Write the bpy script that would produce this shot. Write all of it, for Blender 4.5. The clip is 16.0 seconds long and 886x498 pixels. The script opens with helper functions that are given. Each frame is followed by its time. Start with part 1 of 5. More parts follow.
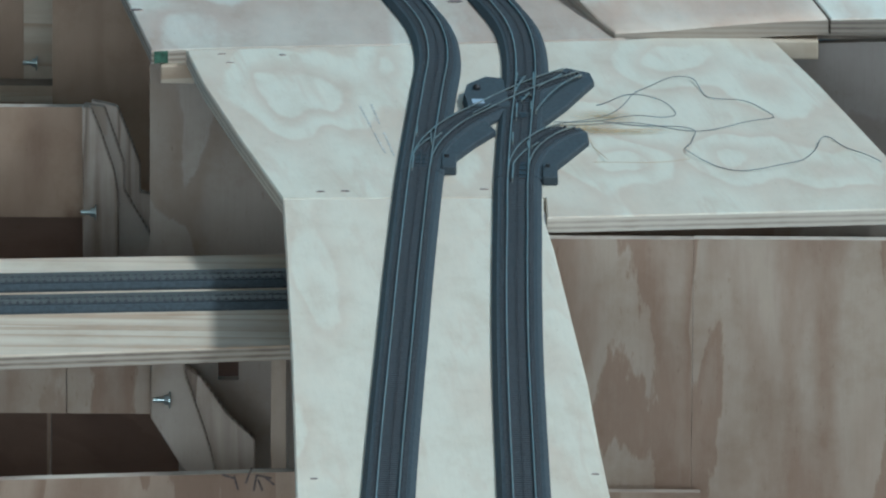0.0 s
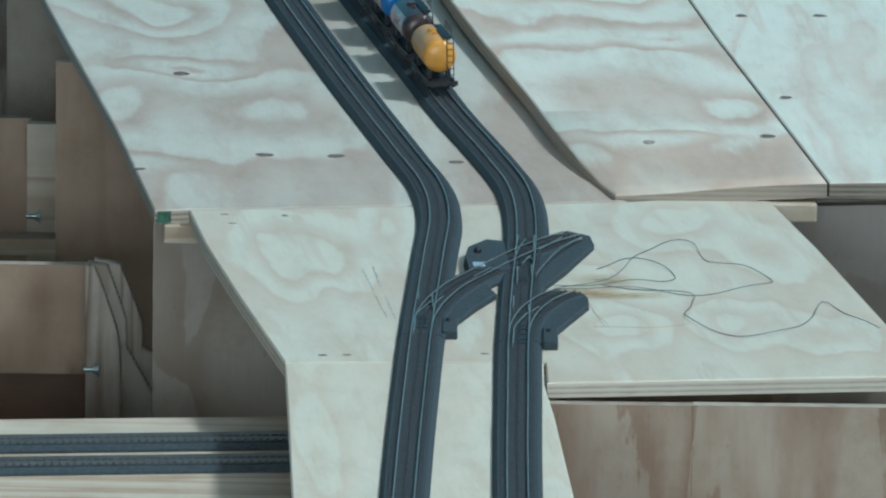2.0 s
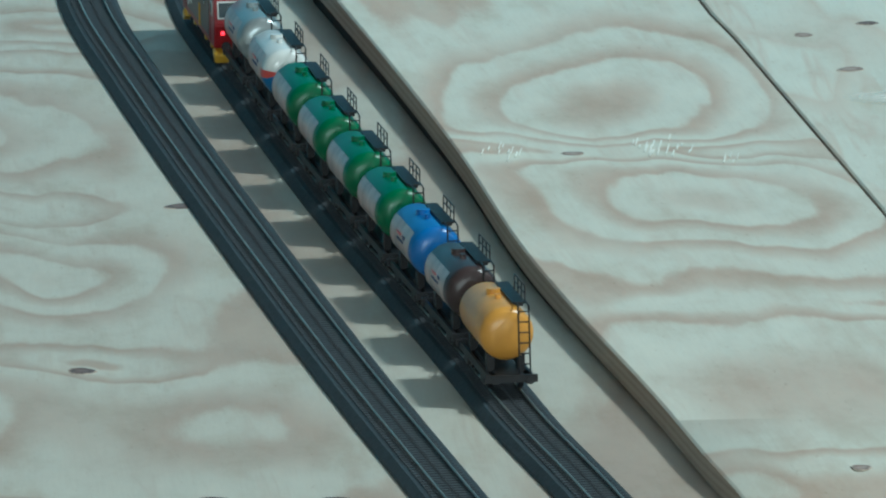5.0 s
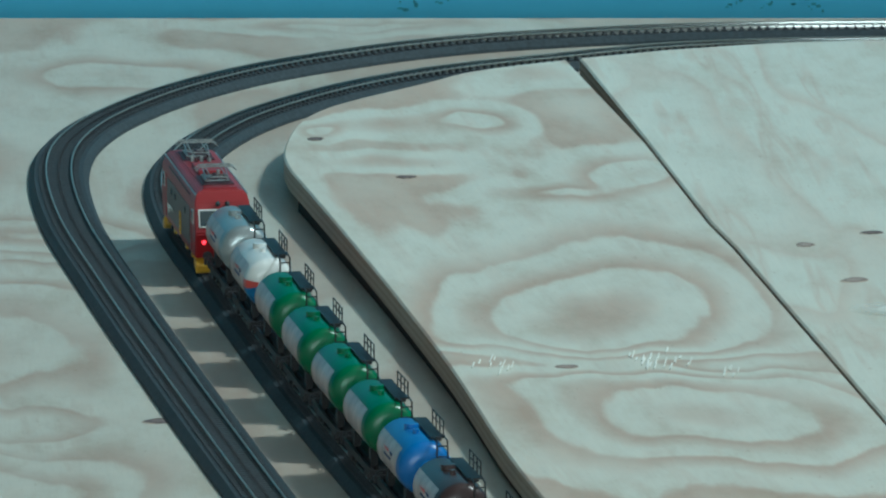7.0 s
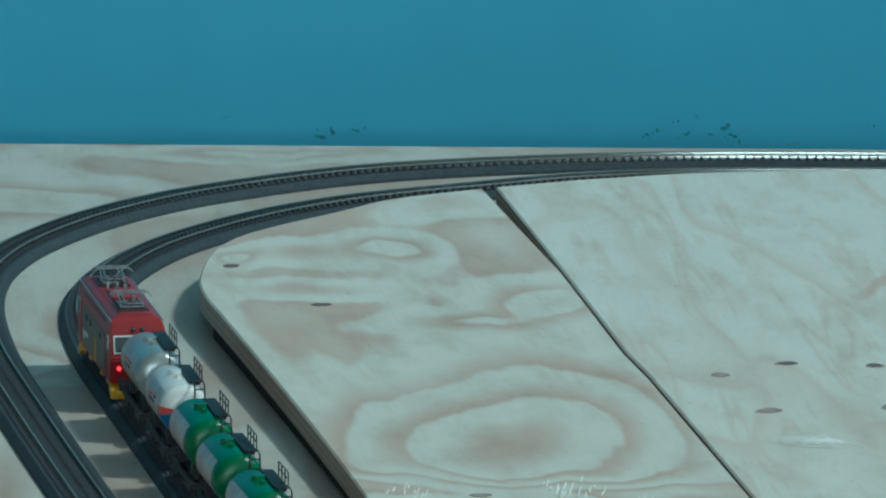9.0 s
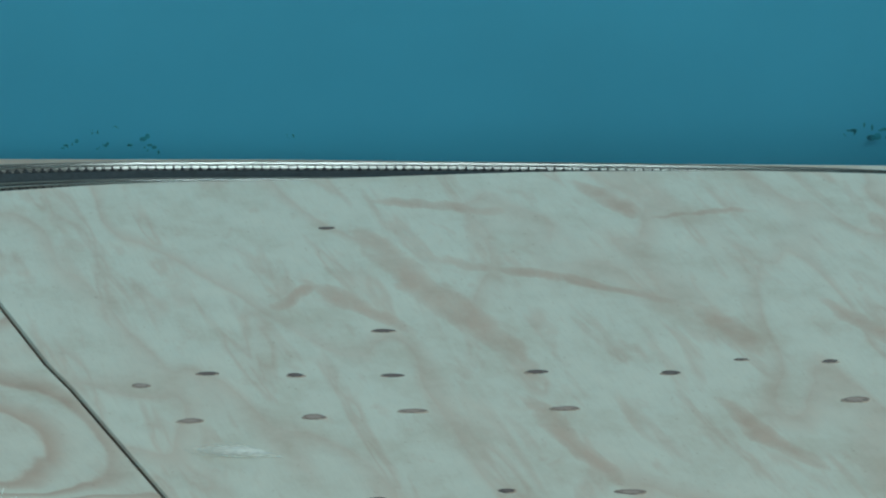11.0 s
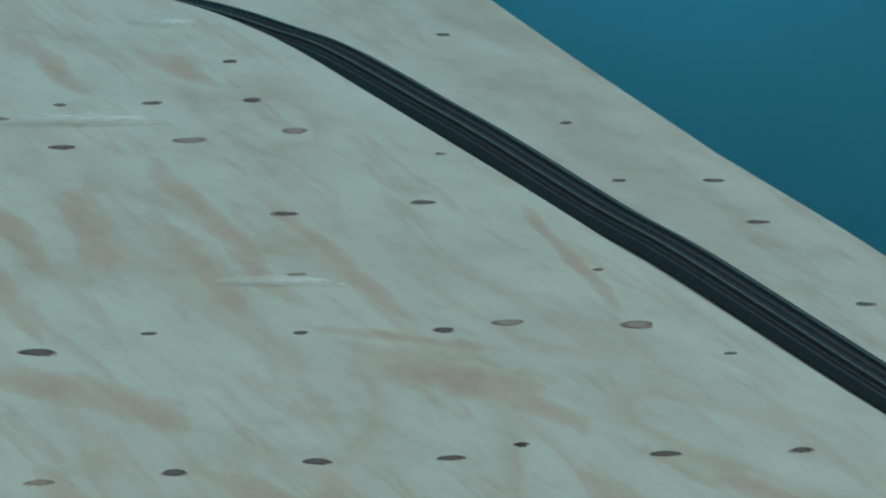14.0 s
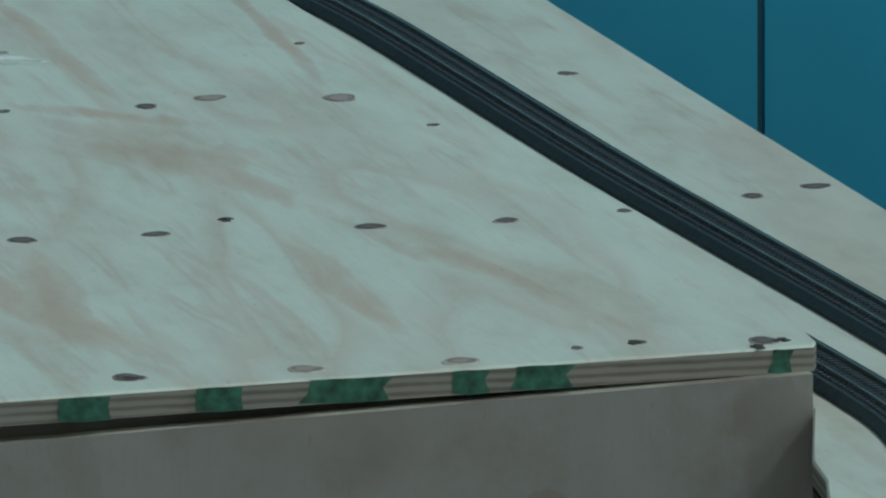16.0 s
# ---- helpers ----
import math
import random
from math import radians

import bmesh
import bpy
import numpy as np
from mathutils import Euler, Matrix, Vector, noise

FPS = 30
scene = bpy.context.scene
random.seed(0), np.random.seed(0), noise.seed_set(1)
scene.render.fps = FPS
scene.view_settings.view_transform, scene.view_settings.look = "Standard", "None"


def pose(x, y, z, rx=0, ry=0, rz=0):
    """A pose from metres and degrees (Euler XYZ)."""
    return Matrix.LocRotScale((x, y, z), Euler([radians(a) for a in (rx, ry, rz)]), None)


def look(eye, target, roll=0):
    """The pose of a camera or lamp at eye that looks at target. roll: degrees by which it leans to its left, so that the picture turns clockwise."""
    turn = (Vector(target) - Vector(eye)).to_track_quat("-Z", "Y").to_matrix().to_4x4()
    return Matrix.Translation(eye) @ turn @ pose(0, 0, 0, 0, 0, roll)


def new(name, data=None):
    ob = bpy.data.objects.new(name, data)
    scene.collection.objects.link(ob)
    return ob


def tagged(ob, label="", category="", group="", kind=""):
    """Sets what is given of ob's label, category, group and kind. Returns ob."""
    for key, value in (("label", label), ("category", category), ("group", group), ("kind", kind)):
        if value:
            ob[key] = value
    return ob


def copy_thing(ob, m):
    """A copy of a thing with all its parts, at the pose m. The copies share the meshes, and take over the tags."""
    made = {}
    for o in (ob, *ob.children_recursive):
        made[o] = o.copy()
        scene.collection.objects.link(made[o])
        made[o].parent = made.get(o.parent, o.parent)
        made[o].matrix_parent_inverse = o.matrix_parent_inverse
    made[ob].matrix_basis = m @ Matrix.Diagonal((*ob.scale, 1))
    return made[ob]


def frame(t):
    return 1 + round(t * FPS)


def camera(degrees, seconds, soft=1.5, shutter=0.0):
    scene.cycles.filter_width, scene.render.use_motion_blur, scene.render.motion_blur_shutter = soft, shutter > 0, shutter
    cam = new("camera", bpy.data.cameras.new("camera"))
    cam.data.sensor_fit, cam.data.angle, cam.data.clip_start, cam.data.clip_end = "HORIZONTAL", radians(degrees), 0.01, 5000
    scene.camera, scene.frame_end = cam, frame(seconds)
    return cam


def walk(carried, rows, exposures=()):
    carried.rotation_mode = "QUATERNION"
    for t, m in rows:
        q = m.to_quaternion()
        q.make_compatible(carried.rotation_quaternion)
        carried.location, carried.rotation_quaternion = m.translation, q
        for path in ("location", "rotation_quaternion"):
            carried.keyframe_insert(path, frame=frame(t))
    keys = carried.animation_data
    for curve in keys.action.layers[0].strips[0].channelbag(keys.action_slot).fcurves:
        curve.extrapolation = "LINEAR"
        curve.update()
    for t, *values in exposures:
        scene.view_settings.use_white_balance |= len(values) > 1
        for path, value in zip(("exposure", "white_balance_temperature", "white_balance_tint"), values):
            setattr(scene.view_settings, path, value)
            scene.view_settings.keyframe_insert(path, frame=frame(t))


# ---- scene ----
cam = camera(4.4437, 16.0, soft=2.2)
PATH = [
    (0.0, pose(0.0202, -4.2180, 2.0991, 76.749, -0.347, 0.204)),
    (0.5, pose(0.0202, -4.2180, 2.0991, 76.764, -0.281, 0.185)),
    (1.0, pose(0.0202, -4.2180, 2.0991, 76.714, -0.123, 0.250)),
    (1.5, pose(0.0179, -4.2163, 2.1401, 76.806, -0.204, 0.366)),
    (2.0, pose(0.0107, -4.2732, 2.1724, 77.214, -0.665, 0.227)),
    (2.5, pose(0.0105, -4.4102, 2.1585, 77.968, -0.888, 0.288)),
    (3.0, pose(0.0258, -4.4903, 2.1527, 78.308, -0.749, 0.525)),
    (3.2, pose(0.0312, -4.4926, 2.1529, 78.314, -0.736, 0.615)),
    (5.3, pose(0.0000, 0.0000, 1.2145, 79.384, 0.521, 0.405)),
    (5.5, pose(0.0000, 0.0000, 1.2145, 79.521, 0.636, 0.490)),
    (6.0, pose(0.0000, 0.0000, 1.2145, 79.888, 0.800, 0.757)),
    (6.5, pose(0.0000, 0.0000, 1.2145, 80.136, 0.474, 0.491)),
    (7.0, pose(0.0000, 0.0000, 1.2145, 80.301, 0.269, 0.306)),
    (7.5, pose(0.0000, 0.0000, 1.2145, 80.444, 0.063, 0.140)),
    (8.0, pose(0.0000, 0.0000, 1.2145, 80.567, -0.075, 0.233)),
    (8.5, pose(0.0000, 0.0000, 1.2145, 80.840, -0.136, 0.127)),
    (9.0, pose(0.0000, 0.0000, 1.2145, 80.944, -0.193, -0.048)),
    (9.2, pose(0.0000, 0.0000, 1.2145, 80.971, -0.164, -0.128)),
    (11.3, pose(0.0000, 0.0000, 1.2145, 81.011, -0.440, -3.653)),
    (11.5, pose(0.0000, 0.0000, 1.2145, 80.974, -0.560, -4.139)),
    (12.0, pose(0.0000, 0.0000, 1.2145, 80.947, -1.030, -5.699)),
    (12.5, pose(0.0000, 0.0000, 1.2145, 80.835, -1.082, -6.834)),
    (13.0, pose(0.0000, 0.0000, 1.2145, 80.560, -0.608, -8.171)),
    (13.5, pose(0.0000, 0.0000, 1.2145, 80.303, -0.366, -8.577)),
    (14.0, pose(0.0000, 0.0000, 1.2145, 79.887, -0.309, -9.173)),
    (14.5, pose(0.0000, 0.0000, 1.2145, 79.460, -0.041, -9.400)),
    (15.0, pose(0.0000, 0.0000, 1.2145, 79.283, -0.053, -10.241)),
    (15.5, pose(0.0000, 0.0000, 1.2145, 79.027, 0.338, -10.694)),
    (16.0, pose(0.0000, 0.0000, 1.2145, 78.751, 0.360, -10.816)),
]
EXPOSURES = [(0.0, -0.17, 5250, 0), (2.0, -0.15, 5270, -4), (2.5, -0.24, 5290, -6), (3.2, -0.42, 5350, -8), (5.5, -0.37, 5530, -9), (7.0, -0.5, 5490, -10), (8.5, -0.63, 5370, -13), (9.2, -0.67, 5290, -14), (11.5, -0.88, 5630, -10), (13.0, -0.97, 5510, -12), (14.0, -1.04, 5360, -13), (16.0, -1.0, 5220, -14)]
walk(cam, PATH, EXPOSURES)

# ---- light: an unseen workshop, its roof opening made up; the sun comes in from the right ----
world = bpy.data.worlds.new("world")
scene.world = world
world.use_nodes = True
sky = world.node_tree.nodes.new("ShaderNodeTexSky")
sky.sky_type, sky.sun_disc = "NISHITA", False
sky.sun_elevation, sky.sun_rotation = radians(52), radians(101)
haze = world.node_tree.nodes.new("ShaderNodeHueSaturation")
haze.inputs["Saturation"].default_value = 0.08
world.node_tree.links.new(sky.outputs["Color"], haze.inputs["Color"])
# warms the sky colour so shadows turn less blue; there is no glass
pane = world.node_tree.nodes.new("ShaderNodeMixRGB")
pane.blend_type, pane.inputs[0].default_value, pane.inputs[2].default_value = "MULTIPLY", 1.0, (1.07, 1.0, 0.92, 1)
world.node_tree.links.new(haze.outputs["Color"], pane.inputs[1])
world.node_tree.links.new(pane.outputs["Color"], world.node_tree.nodes["Background"].inputs["Color"])
world.node_tree.nodes["Background"].inputs["Strength"].default_value = 0.115
sun = new("sun", bpy.data.lights.new("sun", "SUN"))
sun.data.energy, sun.data.angle, sun.data.color = 2.6, radians(6), (1.0, 0.985, 0.965)
sun.matrix_world = look((3.0, -0.6, 4.0), (0, 0, 0))
# added fill lamp behind the camera, brightens upright faces; the wall has no opening
front_fill = bpy.data.lights.new("window_light", "AREA")
front_fill.shape, front_fill.size, front_fill.size_y, front_fill.energy, front_fill.color = "RECTANGLE", 5.6, 2.2, 560, (1.0, 0.98, 0.95)
new("window_light", front_fill).matrix_world = look((0, -6.36, 1.45), (0, 6, 0.2))


# ---- materials ----
def material(name, rough=0.6, metal=0.0):
    m = bpy.data.materials.new(name)
    m.use_nodes = True
    nt = m.node_tree
    b = nt.nodes["Principled BSDF"]
    b.inputs["Roughness"].default_value, b.inputs["Metallic"].default_value = rough, metal
    return m, nt, b


def node(nt, kind, **values):
    n = nt.nodes.new(kind)
    for key, value in values.items():
        n.inputs[key.replace("_", " ")].default_value = value
    return n


def ramp(nt, source, stops):
    r = nt.nodes.new("ShaderNodeValToRGB")
    el = r.color_ramp.elements
    while len(el) < len(stops):
        el.new(0.5)
    for e, (p, c) in zip(el, stops):
        e.position, e.color = p, (*c, 1)
    nt.links.new(source, r.inputs["Fac"])
    return r


def plain(name, colour, rough=0.5, metal=0.0, vary=0.12, scale=40.0, bump=0.0):
    m, nt, b = material(name, rough, metal)
    co = nt.nodes.new("ShaderNodeTexCoord")
    n = node(nt, "ShaderNodeTexNoise", Scale=scale, Detail=5.0)
    nt.links.new(co.outputs["Object"], n.inputs["Vector"])
    lo = [c * (1 - vary) for c in colour]
    hi = [min(1, c * (1 + vary)) for c in colour]
    r = ramp(nt, n.outputs["Fac"], [(0.3, lo), (0.7, hi)])
    nt.links.new(r.outputs["Color"], b.inputs["Base Color"])
    if bump:
        bp = node(nt, "ShaderNodeBump", Strength=bump, Distance=0.001)
        nt.links.new(n.outputs["Fac"], bp.inputs["Height"])
        nt.links.new(bp.outputs["Normal"], b.inputs["Normal"])
    return m


def math_node(nt, op, a, b=None, c=None):
    n = nt.nodes.new("ShaderNodeMath")
    n.operation = op
    for k, v in enumerate((a, b, c)):
        if v is None:
            continue
        if isinstance(v, (int, float)):
            n.inputs[k].default_value = v
        else:
            nt.links.new(v, n.inputs[k])
    return n.outputs[0]


def grain_space(nt, co, turn, shift, stretch):
    """Object space turned to the grain, then scaled."""
    mp = nt.nodes.new("ShaderNodeMapping")
    mp.vector_type = "TEXTURE"
    mp.inputs["Location"].default_value = shift
    mp.inputs["Rotation"].default_value = (0, 0, radians(turn))
    mp.inputs["Scale"].default_value = [1 / v for v in stretch]
    nt.links.new(co.outputs["Object"], mp.inputs["Vector"])
    return mp.outputs["Vector"]


def multiply(nt, a, b, amount=1.0):
    m = nt.nodes.new("ShaderNodeMixRGB")
    m.blend_type, m.inputs[0].default_value = "MULTIPLY", amount
    nt.links.new(a, m.inputs[1])
    nt.links.new(b, m.inputs[2])
    return m.outputs["Color"]


def plywood(name, pale, tan, turn=0.0, shift=(0, 0, 0), stretch=(8.0, 1.7, 8.0), bands=5.0, rough=0.55, cover=0.5, fade=0.45, along=1, warp=0.10, crisp=0.05):
    """Rotary-cut veneer: flame figure with one crisp side, in patches, and fine pores along the grain."""
    m, nt, b = material(name, rough)
    co = nt.nodes.new("ShaderNodeTexCoord")
    space = grain_space(nt, co, turn, shift, stretch)
    big = node(nt, "ShaderNodeTexNoise", Scale=1.0, Detail=1.5, Roughness=0.35, Distortion=0.7)
    nt.links.new(space, big.inputs["Vector"])
    ragged = node(nt, "ShaderNodeTexNoise", Scale=6.0, Detail=5.0, Roughness=0.65)
    nt.links.new(space, ragged.inputs["Vector"])
    field = math_node(nt, "MULTIPLY_ADD", ragged.outputs["Fac"], warp, big.outputs["Fac"])
    saw = math_node(nt, "FRACT", math_node(nt, "MULTIPLY", field, bands))
    band = ramp(nt, saw, [(0.0, (0, 0, 0)), (crisp, (0.9, 0.9, 0.9)), (crisp + 0.05 + 0.12 * fade, (1, 1, 1)), (fade, (0.40, 0.40, 0.40)), (min(0.97, fade + 0.25), (0, 0, 0))])
    patch = node(nt, "ShaderNodeTexNoise", Scale=0.55, Detail=2.0, Roughness=0.5)
    shifted = nt.nodes.new("ShaderNodeVectorMath")
    shifted.operation = "ADD"
    shifted.inputs[1].default_value = (13.1, 7.7, 4.2)
    nt.links.new(space, shifted.inputs[0])
    nt.links.new(shifted.outputs["Vector"], patch.inputs["Vector"])
    mask = ramp(nt, patch.outputs["Fac"], [(0.62 - 0.34 * cover, (0, 0, 0)), (0.84 - 0.34 * cover, (1, 1, 1))])
    pores = node(nt, "ShaderNodeTexNoise", Scale=1.0, Detail=6.0, Roughness=0.7)
    thin = [520.0, 520.0, 520.0]
    thin[along] = 22.0
    nt.links.new(grain_space(nt, co, turn, (0, 0, 0), thin), pores.inputs["Vector"])
    streak = math_node(nt, "MULTIPLY_ADD", pores.outputs["Fac"], 0.7, 0.65)
    amount = math_node(nt, "MULTIPLY", math_node(nt, "MULTIPLY", band.outputs["Color"], mask.outputs["Color"]), streak)
    cloud = node(nt, "ShaderNodeTexNoise", Scale=1.6, Detail=4.0, Roughness=0.55)
    nt.links.new(space, cloud.inputs["Vector"])
    smoky = ramp(nt, cloud.outputs["Fac"], [(0.45, (0, 0, 0)), (0.75, (0.55, 0.55, 0.55))])
    total = math_node(nt, "MAXIMUM", amount, math_node(nt, "MULTIPLY", smoky.outputs["Color"], streak))
    base = nt.nodes.new("ShaderNodeMixRGB")
    base.inputs[1].default_value, base.inputs[2].default_value = (*pale, 1), (*tan, 1)
    nt.links.new(total, base.inputs[0])
    grain = ramp(nt, pores.outputs["Fac"], [(0.25, (0.94, 0.925, 0.91)), (0.5, (1, 1, 1)), (0.8, (1.03, 1.03, 1.03))])
    blotch = node(nt, "ShaderNodeTexNoise", Scale=13.0, Detail=6.0, Roughness=0.68)
    nt.links.new(co.outputs["Object"], blotch.inputs["Vector"])
    dirt = ramp(nt, blotch.outputs["Fac"], [(0.33, (0.85, 0.805, 0.76)), (0.5, (1, 1, 1)), (0.68, (1.08, 1.08, 1.09))])
    speck = node(nt, "ShaderNodeTexNoise", Scale=1.0, Detail=4.0, Roughness=0.65)
    short = [260.0, 260.0, 260.0]
    short[along] = 70.0
    nt.links.new(grain_space(nt, co, turn, (3, 1, 2), short), speck.inputs["Vector"])
    fleck = ramp(nt, speck.outputs["Fac"], [(0.24, (0.78, 0.72, 0.66)), (0.36, (1, 1, 1))])
    colour = multiply(nt, multiply(nt, multiply(nt, base.outputs["Color"], grain.outputs["Color"]), dirt.outputs["Color"]), fleck.outputs["Color"])
    nt.links.new(colour, b.inputs["Base Color"])
    bp = node(nt, "ShaderNodeBump", Strength=0.15, Distance=0.0004)
    nt.links.new(pores.outputs["Fac"], bp.inputs["Height"])
    nt.links.new(bp.outputs["Normal"], b.inputs["Normal"])
    return m


def veneer(name, pale, tan, hills=(), strokes=(), rings=0.8, streaks=0.5, warp=(0.060, 0.13), fine=0.20, seed=(0, 0, 0), turn=4.0, rough=0.55, weak=1.0, bend=(11.0, 2.2, 1.0), onset=0.36, soil=1.0):
    """Rotary-cut veneer whose growth rings close round the hills (x, y, radius x, radius y, rings) and pinch at the hollows;
    strokes (x, y, x, y, half width) are single bars of late wood along the grain."""
    m, nt, b = material(name, rough)
    co = nt.nodes.new("ShaderNodeTexCoord")

    def vec(op, a, c):
        n = nt.nodes.new("ShaderNodeVectorMath")
        n.operation = op
        for k, v in enumerate((a, c)):
            if isinstance(v, tuple):
                n.inputs[k].default_value = v
            else:
                nt.links.new(v, n.inputs[k])
        return n

    def local(source, cx, cy, rx, ry, turned=0.0):
        mp = nt.nodes.new("ShaderNodeMapping")
        mp.vector_type = "TEXTURE"
        mp.inputs["Location"].default_value, mp.inputs["Rotation"].default_value, mp.inputs["Scale"].default_value = (cx, cy, 0), (0, 0, turned), (rx, ry, 1e4)
        nt.links.new(source, mp.inputs["Vector"])
        return mp.outputs["Vector"]

    slow = node(nt, "ShaderNodeTexNoise", Scale=1.0, Detail=3.0, Roughness=0.5)
    nt.links.new(grain_space(nt, co, turn, (seed[0] + 2, seed[1], seed[2]), bend), slow.inputs["Vector"])
    bent = vec("ADD", co.outputs["Object"], vec("MULTIPLY", vec("SUBTRACT", slow.outputs["Color"], (0.5, 0.5, 0.5)).outputs[0], (*warp, 0.0)).outputs[0]).outputs[0]
    space = grain_space(nt, co, turn, seed, (9.0, 1.3, 1.0))
    big = node(nt, "ShaderNodeTexNoise", Scale=1.0, Detail=2.0, Roughness=0.4, Distortion=0.5)
    nt.links.new(space, big.inputs["Vector"])
    ragged = node(nt, "ShaderNodeTexNoise", Scale=5.0, Detail=5.0, Roughness=0.62)
    nt.links.new(space, ragged.inputs["Vector"])
    field = math_node(nt, "MULTIPLY_ADD", ragged.outputs["Fac"], fine, math_node(nt, "MULTIPLY", big.outputs["Fac"], rings))
    for cx, cy, rx, ry, amount in hills:
        v = local(bent, cx, cy, rx, ry)
        d = vec("DOT_PRODUCT", v, v).outputs["Value"]
        field = math_node(nt, "MULTIPLY_ADD", math_node(nt, "EXPONENT", math_node(nt, "MULTIPLY", d, -1.0)), amount, field)
    band = ramp(nt, math_node(nt, "FRACT", field), [(0.0, (0.15, 0.15, 0.15)), (0.10, (0, 0, 0)), (onset, (0.08, 0.08, 0.08)), (onset + 0.375 * (1 - onset), (0.55, 0.55, 0.55)), (onset + 0.78 * (1 - onset), (1, 1, 1)), (0.91, (0.92, 0.92, 0.92)), (1.0, (0.15, 0.15, 0.15))])
    patch = node(nt, "ShaderNodeTexNoise", Scale=1.3, Detail=2.0, Roughness=0.5)
    nt.links.new(grain_space(nt, co, turn, (seed[0] + 5, seed[1] + 9, 0), (9.0, 2.6, 1.0)), patch.inputs["Vector"])
    mask = ramp(nt, patch.outputs["Fac"], [(0.28, (0.45, 0.45, 0.45)), (0.50, (1, 1, 1))])
    amount = math_node(nt, "MULTIPLY", math_node(nt, "MULTIPLY", band.outputs["Color"], mask.outputs["Color"]), weak)
    bars = None
    for x0, y0, x1, y1, w in strokes:
        half = math.hypot(x1 - x0, y1 - y0) / 2
        v = local(bent, (x0 + x1) / 2, (y0 + y1) / 2, w * 1.25, half * 1.45, math.atan2(x0 - x1, y1 - y0))
        d = math_node(nt, "SUBTRACT", 1.0, vec("DOT_PRODUCT", v, v).outputs["Value"])
        bars = d if bars is None else math_node(nt, "MAXIMUM", bars, d)
    if bars is not None:
        torn = node(nt, "ShaderNodeTexNoise", Scale=1.0, Detail=5.0, Roughness=0.6, Distortion=0.4)
        nt.links.new(grain_space(nt, co, turn, (seed[0], seed[1] + 2, 0), (48.0, 8.0, 1.0)), torn.inputs["Vector"])
        eaten = math_node(nt, "SUBTRACT", math_node(nt, "MAXIMUM", bars, 0.0), math_node(nt, "MULTIPLY_ADD", torn.outputs["Fac"], 2.2, -0.95))
        amount = math_node(nt, "MAXIMUM", amount, ramp(nt, eaten, [(0.0, (0, 0, 0)), (0.30, (0.40, 0.40, 0.40)), (0.9, (0.80, 0.80, 0.80))]).outputs["Color"])
    thin = node(nt, "ShaderNodeTexNoise", Scale=1.0, Detail=3.0, Roughness=0.55, Distortion=0.35)
    nt.links.new(grain_space(nt, co, turn, (seed[0] + 1, seed[1] + 4, 0), (38.0, 3.0, 1.0)), thin.inputs["Vector"])
    lines = ramp(nt, thin.outputs["Fac"], [(0.53, (0, 0, 0)), (0.63, (streaks,) * 3), (0.68, (streaks * 0.3,) * 3)])
    amount = math_node(nt, "MAXIMUM", amount, lines.outputs["Color"])
    pores = node(nt, "ShaderNodeTexNoise", Scale=1.0, Detail=6.0, Roughness=0.7)
    nt.links.new(grain_space(nt, co, turn, (0, 0, 0), (520.0, 22.0, 520.0)), pores.inputs["Vector"])
    amount = math_node(nt, "MULTIPLY", amount, math_node(nt, "MULTIPLY_ADD", pores.outputs["Fac"], 0.7, 0.65))
    base = nt.nodes.new("ShaderNodeMixRGB")
    base.inputs[1].default_value, base.inputs[2].default_value = (*pale, 1), (*tan, 1)
    nt.links.new(amount, base.inputs[0])
    grain = ramp(nt, pores.outputs["Fac"], [(0.25, (0.94, 0.925, 0.91)), (0.5, (1, 1, 1)), (0.8, (1.03, 1.03, 1.03))])
    blotch = node(nt, "ShaderNodeTexNoise", Scale=1.0, Detail=6.0, Roughness=0.66)
    nt.links.new(grain_space(nt, co, turn, seed, (26.0, 9.0, 9.0)), blotch.inputs["Vector"])
    dirt = ramp(nt, blotch.outputs["Fac"], [(0.33, (1 - 0.12 * soil, 1 - 0.16 * soil, 1 - 0.20 * soil)), (0.5, (1, 1, 1)), (0.68, (1 + 0.07 * soil,) * 3)])
    speck = node(nt, "ShaderNodeTexNoise", Scale=1.0, Detail=4.0, Roughness=0.65)
    nt.links.new(grain_space(nt, co, turn, (3, 1, 2), (260.0, 70.0, 260.0)), speck.inputs["Vector"])
    fleck = ramp(nt, speck.outputs["Fac"], [(0.24, (0.78, 0.72, 0.66)), (0.36, (1, 1, 1))])
    colour = multiply(nt, multiply(nt, multiply(nt, base.outputs["Color"], grain.outputs["Color"]), dirt.outputs["Color"]), fleck.outputs["Color"])
    nt.links.new(colour, b.inputs["Base Color"])
    bp = node(nt, "ShaderNodeBump", Strength=0.15, Distance=0.0004)
    nt.links.new(pores.outputs["Fac"], bp.inputs["Height"])
    nt.links.new(bp.outputs["Normal"], b.inputs["Normal"])
    return m


